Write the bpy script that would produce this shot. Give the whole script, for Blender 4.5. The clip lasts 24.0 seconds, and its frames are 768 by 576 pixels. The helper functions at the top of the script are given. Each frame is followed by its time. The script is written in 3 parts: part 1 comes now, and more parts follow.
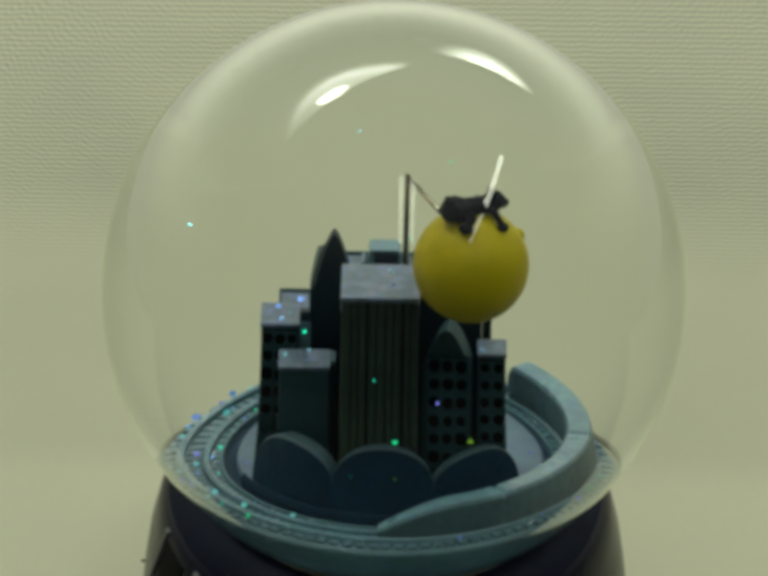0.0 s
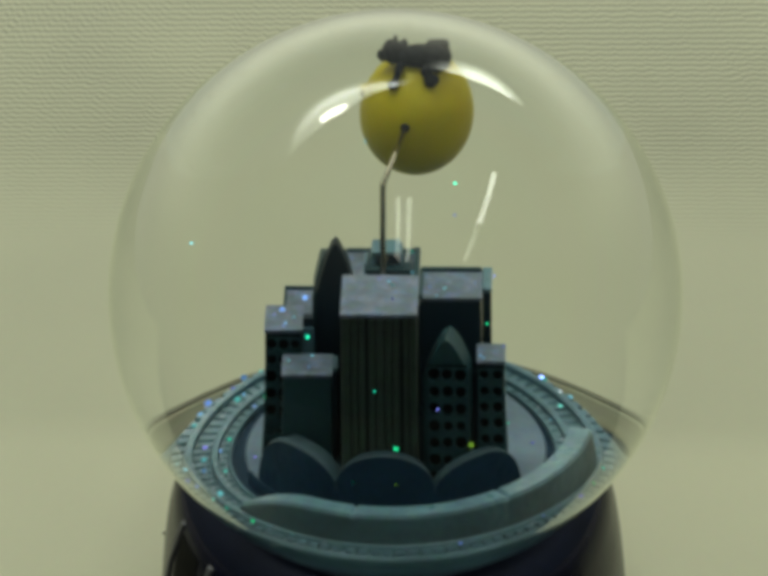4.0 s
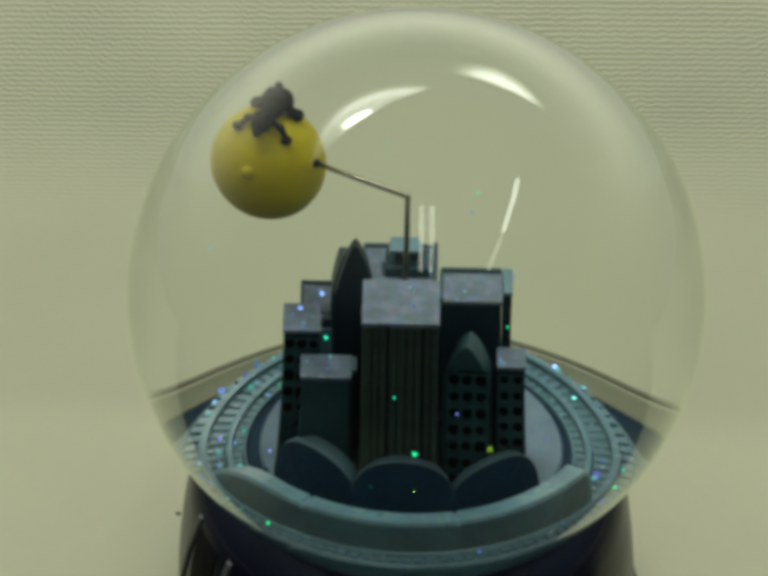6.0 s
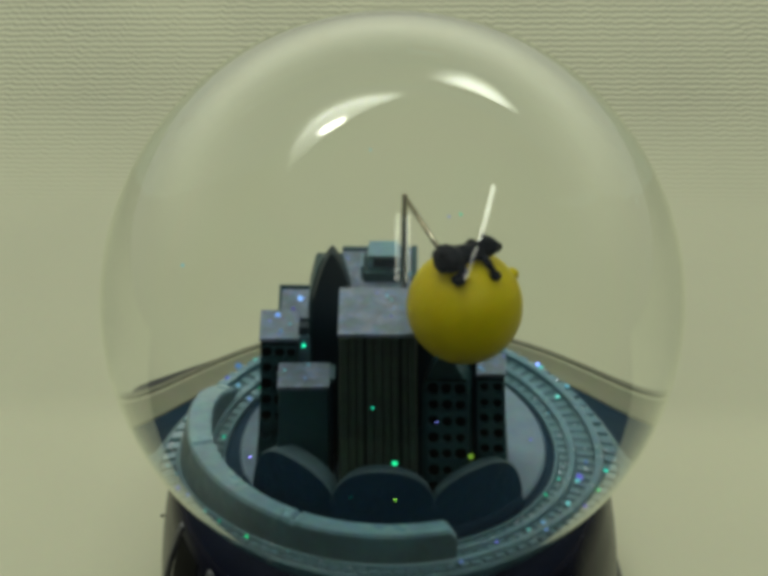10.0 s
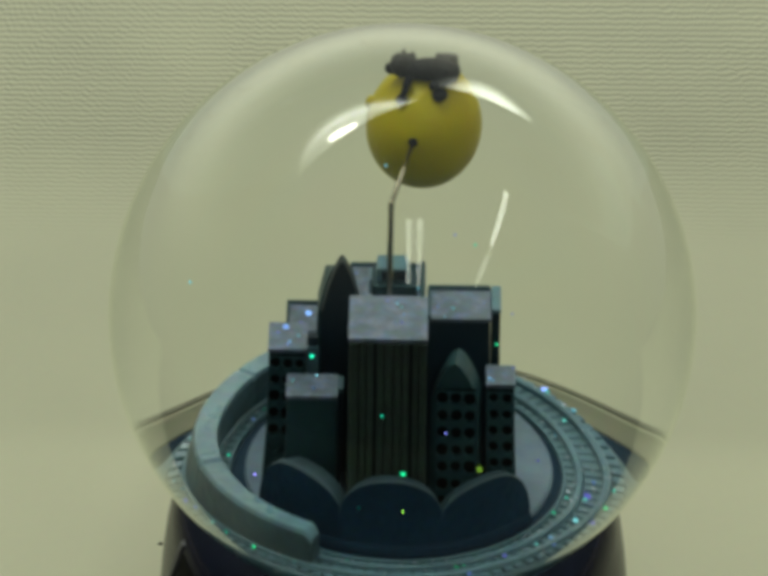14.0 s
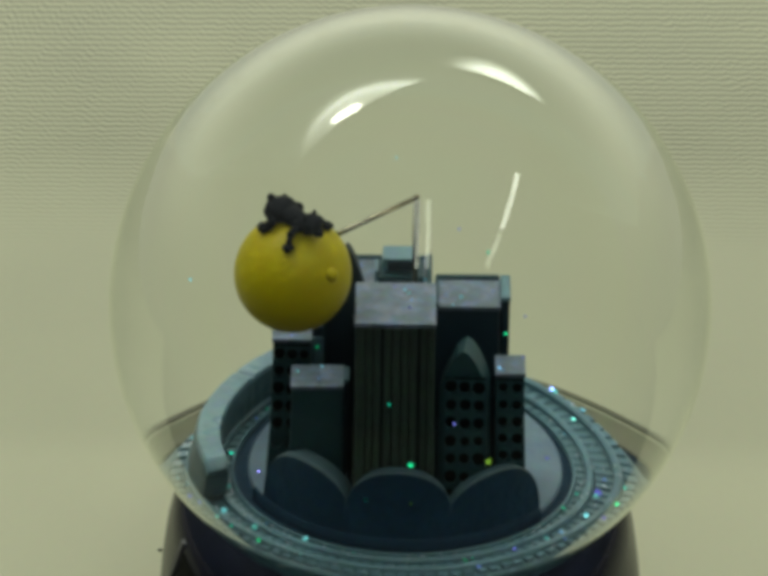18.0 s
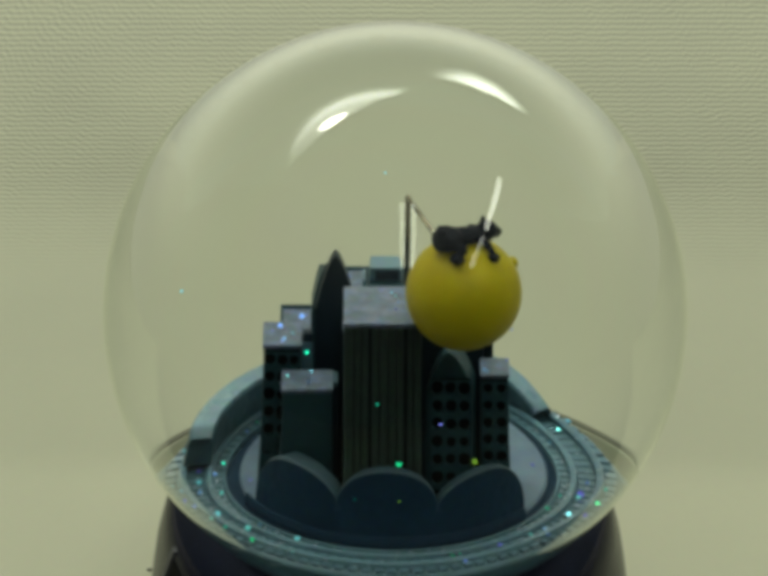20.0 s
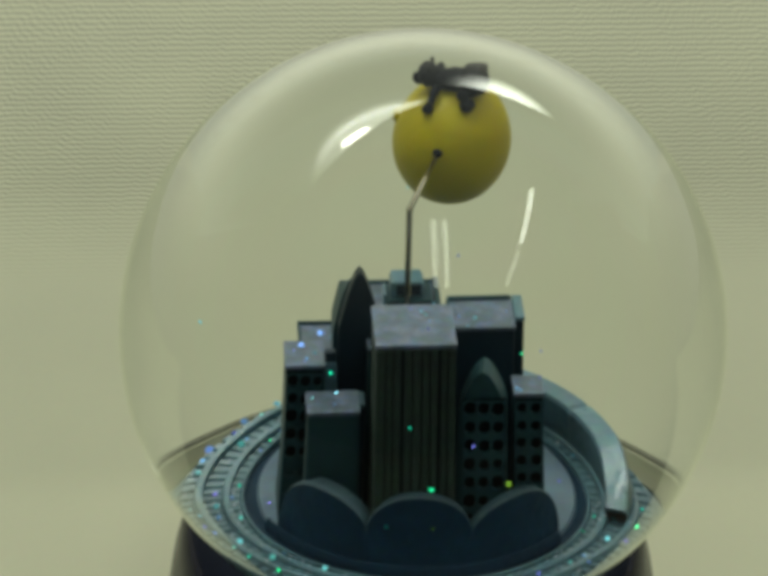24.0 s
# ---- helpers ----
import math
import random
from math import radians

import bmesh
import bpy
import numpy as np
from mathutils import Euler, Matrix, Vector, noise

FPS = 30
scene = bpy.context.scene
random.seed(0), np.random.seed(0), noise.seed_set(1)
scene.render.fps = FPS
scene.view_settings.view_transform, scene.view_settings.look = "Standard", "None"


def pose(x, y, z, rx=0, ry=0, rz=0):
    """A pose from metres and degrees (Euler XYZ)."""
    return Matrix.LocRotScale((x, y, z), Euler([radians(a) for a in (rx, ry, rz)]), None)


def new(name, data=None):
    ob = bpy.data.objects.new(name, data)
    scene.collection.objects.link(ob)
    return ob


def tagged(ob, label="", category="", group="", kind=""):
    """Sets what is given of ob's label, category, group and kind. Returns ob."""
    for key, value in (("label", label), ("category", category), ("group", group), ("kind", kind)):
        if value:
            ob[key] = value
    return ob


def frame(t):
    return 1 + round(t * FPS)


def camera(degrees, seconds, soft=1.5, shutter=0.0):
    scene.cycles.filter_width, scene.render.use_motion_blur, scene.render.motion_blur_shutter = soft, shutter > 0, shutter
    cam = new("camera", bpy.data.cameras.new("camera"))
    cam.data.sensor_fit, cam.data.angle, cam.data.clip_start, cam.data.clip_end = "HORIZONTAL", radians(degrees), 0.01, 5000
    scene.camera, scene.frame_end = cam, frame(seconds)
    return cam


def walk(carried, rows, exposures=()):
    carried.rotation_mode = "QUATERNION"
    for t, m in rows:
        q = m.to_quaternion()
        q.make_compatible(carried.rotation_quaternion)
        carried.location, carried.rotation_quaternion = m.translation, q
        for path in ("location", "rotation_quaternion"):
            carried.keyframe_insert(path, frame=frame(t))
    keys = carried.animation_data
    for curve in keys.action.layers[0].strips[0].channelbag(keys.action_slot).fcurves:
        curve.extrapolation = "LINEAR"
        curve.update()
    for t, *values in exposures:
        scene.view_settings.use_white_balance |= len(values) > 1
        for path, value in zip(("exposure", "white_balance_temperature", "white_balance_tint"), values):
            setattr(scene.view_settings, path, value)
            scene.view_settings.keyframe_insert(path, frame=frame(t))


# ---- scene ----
# All plans below are in globe radii (R); U turns them into metres: a globe of 100 mm.
U = 0.05
IOR = 1.404
cam = camera(52.0, 24.0, soft=5.0)
PATH = (
    (0.0, 0.00060, -0.12839, 0.06406, 63.72, -0.49, 1.21),
    (0.5, 0.00125, -0.12767, 0.06320, 63.35, -0.41, 1.37),
    (1.0, 0.00064, -0.12626, 0.06190, 63.56, -0.56, 1.20),
    (1.5, 0.00071, -0.12512, 0.06311, 63.74, -0.43, 0.64),
    (3.5, 0.00122, -0.12424, 0.06863, 61.77, 0.33, 1.57),
    (4.0, 0.00395, -0.12408, 0.07689, 58.67, 0.85, 2.16),
    (4.5, 0.00357, -0.12347, 0.08833, 55.83, 0.15, 3.12),
    (5.0, 0.00126, -0.11975, 0.09086, 53.18, 0.17, 2.06),
    (5.5, 0.00110, -0.11916, 0.08447, 53.83, 0.29, 2.48),
    (6.0, 0.00014, -0.11842, 0.08387, 55.12, 0.35, 2.39),
    (6.5, 0.00105, -0.11760, 0.08416, 55.93, 0.63, 2.06),
    (7.0, -0.00021, -0.11783, 0.08298, 56.21, 0.17, 2.11),
    (7.5, -0.00127, -0.11815, 0.08127, 56.21, 0.46, 2.45),
    (8.0, -0.00071, -0.11942, 0.08061, 57.51, 0.58, 1.99),
    (8.5, -0.00037, -0.11879, 0.07976, 56.93, 0.22, 2.25),
    (9.0, -0.00181, -0.11837, 0.08047, 56.63, -0.21, 1.52),
    (9.5, 0.00063, -0.11784, 0.08274, 56.25, 0.22, 1.41),
    (10.0, 0.00236, -0.11464, 0.08641, 53.84, 0.57, 1.44),
    (10.5, 0.00211, -0.11661, 0.08528, 55.15, 0.37, 1.07),
    (12.5, 0.00205, -0.11797, 0.08043, 57.02, 0.13, 0.99),
    (13.0, 0.00194, -0.11853, 0.08048, 57.67, 0.37, 0.79),
    (13.5, 0.00138, -0.11896, 0.08014, 57.81, 0.09, 1.23),
    (14.0, 0.00019, -0.11864, 0.08025, 57.67, -0.01, 1.53),
    (14.5, 0.00012, -0.11876, 0.08019, 58.45, 0.17, 1.51),
    (15.0, -0.00068, -0.11886, 0.08066, 58.15, 0.09, 1.66),
    (15.5, -0.00058, -0.11938, 0.07706, 58.65, 0.31, 2.14),
    (16.0, -0.00208, -0.11997, 0.07505, 58.76, 0.32, 1.87),
    (16.5, -0.00242, -0.11848, 0.07492, 58.75, 0.22, 2.08),
    (17.0, -0.00300, -0.11847, 0.07465, 58.70, 0.21, 2.36),
    (17.5, -0.00204, -0.11883, 0.07389, 58.86, -0.21, 1.87),
    (18.0, -0.00087, -0.11922, 0.07368, 59.33, 0.09, 1.49),
    (18.5, -0.00142, -0.11819, 0.07615, 59.31, -0.12, 0.92),
    (20.5, 0.00054, -0.12691, 0.06926, 62.86, 0.18, 0.52),
    (21.0, 0.00145, -0.12543, 0.07033, 62.67, 0.41, 0.59),
    (21.5, -0.00140, -0.12330, 0.06980, 61.94, -0.32, 0.33),
    (22.0, -0.00062, -0.12371, 0.07004, 62.65, -0.24, 0.48),
    (22.5, -0.00095, -0.12367, 0.06955, 62.81, -0.23, 0.56),
    (23.0, -0.00182, -0.12318, 0.07080, 62.56, -0.50, 0.93),
    (23.5, -0.00177, -0.12293, 0.06923, 63.09, -0.12, 0.51),
    (23.6, -0.00490, -0.12127, 0.07022, 62.06, 0.08, 0.50),
    (23.7, -0.00629, -0.12053, 0.07066, 61.08, 0.17, 0.23),
    (23.8, -0.00769, -0.11979, 0.07110, 60.88, 0.26, 0.21),
    (23.9, -0.00852, -0.11935, 0.07136, 61.12, 0.32, -0.65),
    (24.0, -0.00873, -0.11924, 0.07143, 61.87, 0.33, -1.50),
)

walk(cam, [(t, pose(x, y, z, a, b, c)) for t, x, y, z, a, b, c in PATH])

# ---- light ----
world = bpy.data.worlds.new("room_air")
scene.world = world
world.use_nodes = True
wn, wl = world.node_tree.nodes, world.node_tree.links
way, split, ramp = wn.new("ShaderNodeTexCoord"), wn.new("ShaderNodeSeparateXYZ"), wn.new("ShaderNodeValToRGB")
wl.new(way.outputs["Generated"], split.inputs[0])
wl.new(split.outputs["Z"], ramp.inputs[0])
# the world stands in for the room: dark low down, pale overhead
stops = ramp.color_ramp.elements
stops[0].position, stops[0].color = 0.0, (0.018, 0.02, 0.02, 1)
stops[1].position, stops[1].color = 1.0, (0.44, 0.485, 0.44, 1)
mid = stops.new(0.35)
mid.color = (0.04, 0.044, 0.043, 1)
ramp.color_ramp.interpolation = "EASE"
# far side of the world brightened like a wall, added for the glass rim's glow
far, high, over, wall, both = wn.new("ShaderNodeMapRange"), wn.new("ShaderNodeMapRange"), wn.new("ShaderNodeMapRange"), wn.new("ShaderNodeMath"), wn.new("ShaderNodeMix")
far.interpolation_type = high.interpolation_type = over.interpolation_type = "SMOOTHSTEP"
over.inputs[1].default_value, over.inputs[2].default_value, over.inputs[3].default_value, over.inputs[4].default_value = 0.35, 0.80, 1.0, 0.0
far.inputs[1].default_value, far.inputs[2].default_value = -0.45, 0.75
high.inputs[1].default_value, high.inputs[2].default_value, high.inputs[3].default_value = 0.04, 0.40, 0.42
wl.new(split.outputs["Y"], far.inputs[0])
wl.new(split.outputs["Z"], high.inputs[0])
wall.operation = "MULTIPLY"
wl.new(far.outputs[0], wall.inputs[0])
wl.new(high.outputs[0], wall.inputs[1])
both.data_type = "RGBA"
wl.new(split.outputs["Z"], over.inputs[0])
lit = wn.new("ShaderNodeMath")
lit.operation = "MULTIPLY"
wl.new(wall.outputs[0], lit.inputs[0])
wl.new(over.outputs[0], lit.inputs[1])
wl.new(lit.outputs[0], both.inputs[0])
wl.new(ramp.outputs["Color"], both.inputs[6])
both.inputs[7].default_value = (1.45, 1.45, 1.16, 1)
wl.new(both.outputs[2], wn["Background"].inputs[0])
wn["Background"].inputs[1].default_value = 0.98
scene.view_settings.exposure = -0.28

# Ceiling lights: two ends, width, power, and how the glow runs over the panel
# (share of the length over which the first end fades; stops of the glow from the bowed far edge inwards)
TUBES = (
    ((0.16, 1.21, 1.5), (1.24, 1.24, 1.5), 0.42, 19.5, 0.5, ((0.0, 0.0), (0.35, 0.32), (0.72, 1.0), (1.0, 0.95))),
    ((-0.62, 0.28, 1.5), (-0.36, 0.41, 1.5), 0.09, 3.0, 0, ()),
    ((-1.16, 0.06, 1.5), (0.02, 0.84, 1.5), 0.36, 24.0, 0.6, ((0.0, 0.0), (0.22, 0.16), (0.42, 0.85), (0.55, 0.55), (0.75, 0.36), (1.0, 0.46))),
    ((0.10, -1.60, 1.5), (0.07, -0.66, 1.5), 0.05, 1.0, 0, ()),
    ((0.235, -1.60, 1.5), (0.175, -0.66, 1.5), 0.05, 1.0, 0, ()),
    ((1.015, -0.86, 1.5), (0.99, -0.16, 1.5), 0.055, 1.8, 0, ()),
    ((1.035, -1.52, 1.5), (1.018, -0.97, 1.5), 0.05, 0.55, 0, ()),
)


def glow(data, fade, stops):
    """Lets a panel glow unevenly: a bowed far edge, a first end that fades."""
    data.use_nodes = True
    n, l = data.node_tree.nodes, data.node_tree.links
    geo, cut = n.new("ShaderNodeNewGeometry"), n.new("ShaderNodeSeparateXYZ")
    l.new(geo.outputs["Parametric"], cut.inputs[0])

    def calc(op, a, b, c=None):
        m = n.new("ShaderNodeMath")
        m.operation = op
        for k, v in enumerate((a, b, c)):
            if v is not None:
                if isinstance(v, (int, float)):
                    m.inputs[k].default_value = v
                else:
                    l.new(v, m.inputs[k])
        return m.outputs[0]

    u, v = cut.outputs["X"], cut.outputs["Y"]
    side = calc("MULTIPLY_ADD", u, 2.0, -1.0)
    edge = calc("SUBTRACT", calc("SUBTRACT", 1.0, calc("MULTIPLY", calc("MULTIPLY", side, side), 0.85)), v)
    shade = n.new("ShaderNodeValToRGB")
    els = shade.color_ramp.elements
    els[0].position, els[1].position = stops[0][0], stops[-1][0]
    for e, g in ((els[0], stops[0][1]), (els[1], stops[-1][1])):
        e.color = (g, g, g, 1)
    for p, g in stops[1:-1]:
        els.new(p).color = (g, g, g, 1)
    l.new(edge, shade.inputs[0])
    ends = n.new("ShaderNodeMapRange")
    ends.interpolation_type = "SMOOTHSTEP"
    ends.inputs[2].default_value = fade
    l.new(u, ends.inputs[0])
    l.new(calc("MULTIPLY", shade.outputs[0], ends.outputs[0]), n["Emission"].inputs["Strength"])


def tube_lamp(a, b, width, power, fade, stops):
    a, b = Vector(a), Vector(b)
    data = bpy.data.lights.new("ceiling_light", "AREA")
    data.shape, data.size, data.size_y = "RECTANGLE" if stops or width < 0.08 else "ELLIPSE", (b - a).length, width
    data.energy, data.color = power, (0.95, 1.0, 0.88)
    if stops:
        glow(data, fade, stops)
    ob = new("ceiling_light", data)
    d = b - a
    ob.matrix_world = Matrix.Translation((a + b) / 2) @ pose(0, 0, 0, 0, 0, math.degrees(math.atan2(d.y, d.x)))
    return ob


for row in TUBES:
    tube_lamp(*row)


# ---- materials ----
def material(name, colour, rough=0.5, metal=0.0, vary=0.15, scale=60.0, grain=900.0, bump=0.15, second=None, spec=0.5):
    """Paint or plastic with stains at one scale and grain at another; second: the stains' colour."""
    m = bpy.data.materials.new(name)
    m.use_nodes = True
    n, l = m.node_tree.nodes, m.node_tree.links
    p = n["Principled BSDF"]
    p.inputs["Roughness"].default_value, p.inputs["Metallic"].default_value = rough, metal
    p.inputs["Specular IOR Level"].default_value = spec
    big, small = n.new("ShaderNodeTexNoise"), n.new("ShaderNodeTexNoise")
    big.inputs["Scale"].default_value, big.inputs["Detail"].default_value = scale, 4
    small.inputs["Scale"].default_value, small.inputs["Detail"].default_value = grain, 2
    coord = n.new("ShaderNodeTexCoord")
    for t in (big, small):
        l.new(coord.outputs["Object"], t.inputs["Vector"])
    mix = n.new("ShaderNodeMix")
    mix.data_type = "RGBA"
    ramp = n.new("ShaderNodeMapRange")
    ramp.inputs[1].default_value, ramp.inputs[2].default_value = 0.35, 0.7
    l.new(big.outputs["Fac"], ramp.inputs[0])
    l.new(ramp.outputs[0], mix.inputs[0])
    other = second or [c * (1 - vary) for c in colour]
    mix.inputs[6].default_value, mix.inputs[7].default_value = (*colour, 1), (*other, 1)
    fine = n.new("ShaderNodeMix")
    fine.data_type, fine.blend_type = "RGBA", "MULTIPLY"
    fine.inputs[0].default_value = vary
    l.new(mix.outputs[2], fine.inputs[6])
    l.new(small.outputs["Color"], fine.inputs[7])
    bright = n.new("ShaderNodeMix")
    bright.data_type, bright.blend_type = "RGBA", "MULTIPLY"
    bright.inputs[0].default_value = 0.35
    info = n.new("ShaderNodeObjectInfo")
    tone = n.new("ShaderNodeMapRange")
    tone.inputs[3].default_value, tone.inputs[4].default_value = 0.75, 1.0
    l.new(info.outputs["Random"], tone.inputs[0])
    l.new(fine.outputs[2], bright.inputs[6])
    l.new(tone.outputs[0], bright.inputs[7])
    l.new(bright.outputs[2], p.inputs["Base Color"])
    rr = n.new("ShaderNodeMapRange")
    rr.inputs[3].default_value, rr.inputs[4].default_value = max(rough - 0.1, 0.02), min(rough + 0.1, 1)
    l.new(big.outputs["Fac"], rr.inputs[0])
    l.new(rr.outputs[0], p.inputs["Roughness"])
    if bump:
        b = n.new("ShaderNodeBump")
        b.inputs["Strength"].default_value, b.inputs["Distance"].default_value = bump, 0.0004
        l.new(small.outputs["Fac"], b.inputs["Height"])
        l.new(b.outputs[0], p.inputs["Normal"])
    return m


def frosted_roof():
    """Lavender roof paint, kept pale for top light, with frosty patches of blue, cyan and pink."""
    m = material("glittered_toplit_roof_paint", (0.180, 0.245, 0.315), 0.42, vary=0.5, scale=200, second=(0.115, 0.160, 0.215), spec=0.35)
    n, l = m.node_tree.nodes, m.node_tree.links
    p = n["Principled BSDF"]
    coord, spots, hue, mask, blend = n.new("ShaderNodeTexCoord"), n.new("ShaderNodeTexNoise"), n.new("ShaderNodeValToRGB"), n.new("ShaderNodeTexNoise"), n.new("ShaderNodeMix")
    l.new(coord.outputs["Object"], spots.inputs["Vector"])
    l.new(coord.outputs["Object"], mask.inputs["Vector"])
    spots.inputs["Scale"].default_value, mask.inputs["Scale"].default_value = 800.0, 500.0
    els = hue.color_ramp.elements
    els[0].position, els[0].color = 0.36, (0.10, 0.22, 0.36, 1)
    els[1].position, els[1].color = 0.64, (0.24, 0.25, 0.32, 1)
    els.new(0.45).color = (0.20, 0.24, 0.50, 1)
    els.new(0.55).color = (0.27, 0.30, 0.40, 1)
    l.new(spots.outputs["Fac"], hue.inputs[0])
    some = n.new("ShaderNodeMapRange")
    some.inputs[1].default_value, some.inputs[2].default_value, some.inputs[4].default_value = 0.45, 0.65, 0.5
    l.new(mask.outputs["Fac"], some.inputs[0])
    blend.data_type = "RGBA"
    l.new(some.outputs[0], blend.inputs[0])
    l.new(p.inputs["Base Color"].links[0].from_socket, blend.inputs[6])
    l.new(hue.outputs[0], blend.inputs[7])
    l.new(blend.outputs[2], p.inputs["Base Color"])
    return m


RESIN = material("pale_blue_resin", (0.162, 0.335, 0.412), 0.33, vary=0.4, scale=140, second=(0.090, 0.218, 0.282), spec=0.75)
# train sides toned dark and roofs pale, with overhead light in the colours
TRAIN = material("shaded_train_resin", (0.062, 0.150, 0.186), 0.38, vary=0.4, scale=150, bump=0.4, second=(0.040, 0.088, 0.105))
FROST_LIT = material("frosted_toplit_resin", (0.200, 0.385, 0.465), 0.30, vary=0.45, scale=170, bump=0.4, second=(0.125, 0.262, 0.330), spec=0.9)
# dimmer copy of the pale resin; the ring wall's shade is in its colour
WALLING = material("shade_dimmed_resin", (0.132, 0.282, 0.345), 0.42, vary=0.4, scale=120, second=(0.086, 0.200, 0.252))
NAVY = material("navy_resin", (0.011, 0.048, 0.092), 0.6, vary=0.3, second=(0.007, 0.031, 0.064), spec=0.12)
GROUND = material("lavender_ground", (0.190, 0.280, 0.365), 0.6, vary=0.35, scale=130, second=(0.125, 0.200, 0.280), spec=0.3)
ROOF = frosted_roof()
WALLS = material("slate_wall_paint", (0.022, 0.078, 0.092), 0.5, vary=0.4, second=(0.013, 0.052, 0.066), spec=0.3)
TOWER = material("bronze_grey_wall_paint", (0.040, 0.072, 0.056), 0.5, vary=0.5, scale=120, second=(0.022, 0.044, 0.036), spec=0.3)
FLUTE_SHADE = material("olive_flute_shade_paint", (0.009, 0.018, 0.018), 0.6, vary=0.4, scale=150, second=(0.004, 0.009, 0.010), spec=0.2)
DARK = material("dark_window_paint", (0.0006, 0.0013, 0.0018), 0.7, vary=0.2, spec=0.1)
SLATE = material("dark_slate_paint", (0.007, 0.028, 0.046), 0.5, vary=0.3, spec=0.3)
YELLOW = material("yellow_ball_paint", (0.58, 0.49, 0.0), 0.42, vary=0.16, scale=95, bump=0.25, second=(0.52, 0.40, 0.0), spec=0.2)
FIGURE = material("charcoal_figure_paint", (0.005, 0.007, 0.013), 0.6, vary=0.3, bump=0.6, spec=0.1)
WIRE = material("bronze_wire", (0.60, 0.55, 0.41), 0.20, metal=1.0, vary=0.25, bump=0.05)
BASE = material("navy_gloss_base", (0.003, 0.005, 0.020), 0.24, vary=0.4, scale=70, second=(0.005, 0.006, 0.013), spec=0.16)
SILVER = material("silver_relief", (0.13, 0.135, 0.14), 0.55, metal=0.2, vary=0.3)
TABLE = material("dark_wood", (0.035, 0.027, 0.018), 0.6, vary=0.3, scale=14, grain=300, bump=0.1, second=(0.022, 0.017, 0.011))
ROOM = material("room_paint", (0.14, 0.14, 0.135), 0.8, vary=0.1, scale=3, grain=60)


def ribbed_paper():
    """Backdrop paper with fine level ribs that waver."""
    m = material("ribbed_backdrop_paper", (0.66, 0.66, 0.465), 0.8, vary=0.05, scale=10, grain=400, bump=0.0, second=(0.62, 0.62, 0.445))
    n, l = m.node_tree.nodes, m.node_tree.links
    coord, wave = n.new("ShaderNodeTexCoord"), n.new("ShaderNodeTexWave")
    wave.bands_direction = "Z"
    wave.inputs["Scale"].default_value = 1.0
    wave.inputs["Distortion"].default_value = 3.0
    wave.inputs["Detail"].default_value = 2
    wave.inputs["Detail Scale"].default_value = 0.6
    # rib spacing widens up the sheet to look even from the camera; ribs fade out towards the flat of the table and in
    # patches
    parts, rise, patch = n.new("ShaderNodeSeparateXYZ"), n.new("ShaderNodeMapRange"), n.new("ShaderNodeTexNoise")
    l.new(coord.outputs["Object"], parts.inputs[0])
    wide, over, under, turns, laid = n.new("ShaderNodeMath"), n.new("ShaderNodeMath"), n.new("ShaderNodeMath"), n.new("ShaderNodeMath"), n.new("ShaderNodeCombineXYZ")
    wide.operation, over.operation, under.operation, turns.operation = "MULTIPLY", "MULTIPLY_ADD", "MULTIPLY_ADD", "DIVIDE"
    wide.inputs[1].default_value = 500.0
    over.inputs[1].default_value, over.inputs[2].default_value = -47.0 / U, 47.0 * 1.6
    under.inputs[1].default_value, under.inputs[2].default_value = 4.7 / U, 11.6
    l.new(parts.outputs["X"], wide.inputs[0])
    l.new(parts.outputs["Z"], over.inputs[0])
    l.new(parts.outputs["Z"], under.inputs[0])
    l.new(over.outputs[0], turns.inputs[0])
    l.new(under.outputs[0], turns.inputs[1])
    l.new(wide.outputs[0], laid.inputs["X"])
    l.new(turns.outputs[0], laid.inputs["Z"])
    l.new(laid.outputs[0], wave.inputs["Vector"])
    l.new(parts.outputs["Z"], rise.inputs[0])
    rise.inputs[1].default_value, rise.inputs[2].default_value = -1.32 * U, -1.02 * U
    patch.inputs["Scale"].default_value = 18.0
    patch.inputs["Detail"].default_value = 4
    l.new(coord.outputs["Object"], patch.inputs["Vector"])
    near = n.new("ShaderNodeMapRange")
    near.inputs[1].default_value, near.inputs[2].default_value, near.inputs[3].default_value = 0.3, 0.66, 0.8
    l.new(patch.outputs["Fac"], near.inputs[0])
    b2 = n.new("ShaderNodeMath")
    b2.operation = "MULTIPLY"
    l.new(rise.outputs[0], b2.inputs[0])
    l.new(near.outputs[0], b2.inputs[1])
    b = n.new("ShaderNodeBump")
    b.inputs["Strength"].default_value, b.inputs["Distance"].default_value = 1.0, 0.0011
    l.new(b2.outputs[0], b.inputs["Strength"])
    l.new(wave.outputs["Fac"], b.inputs["Height"])
    l.new(b.outputs[0], n["Principled BSDF"].inputs["Normal"])
    # rib shading put into the colour: crests lighter, grooves darker
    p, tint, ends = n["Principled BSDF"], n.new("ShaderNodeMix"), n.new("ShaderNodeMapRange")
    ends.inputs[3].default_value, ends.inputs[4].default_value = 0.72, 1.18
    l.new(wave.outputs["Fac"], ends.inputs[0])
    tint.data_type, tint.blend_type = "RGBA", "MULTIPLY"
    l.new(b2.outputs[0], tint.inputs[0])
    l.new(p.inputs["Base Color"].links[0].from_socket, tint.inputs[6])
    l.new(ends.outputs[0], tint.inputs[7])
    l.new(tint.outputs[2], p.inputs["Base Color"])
    return m


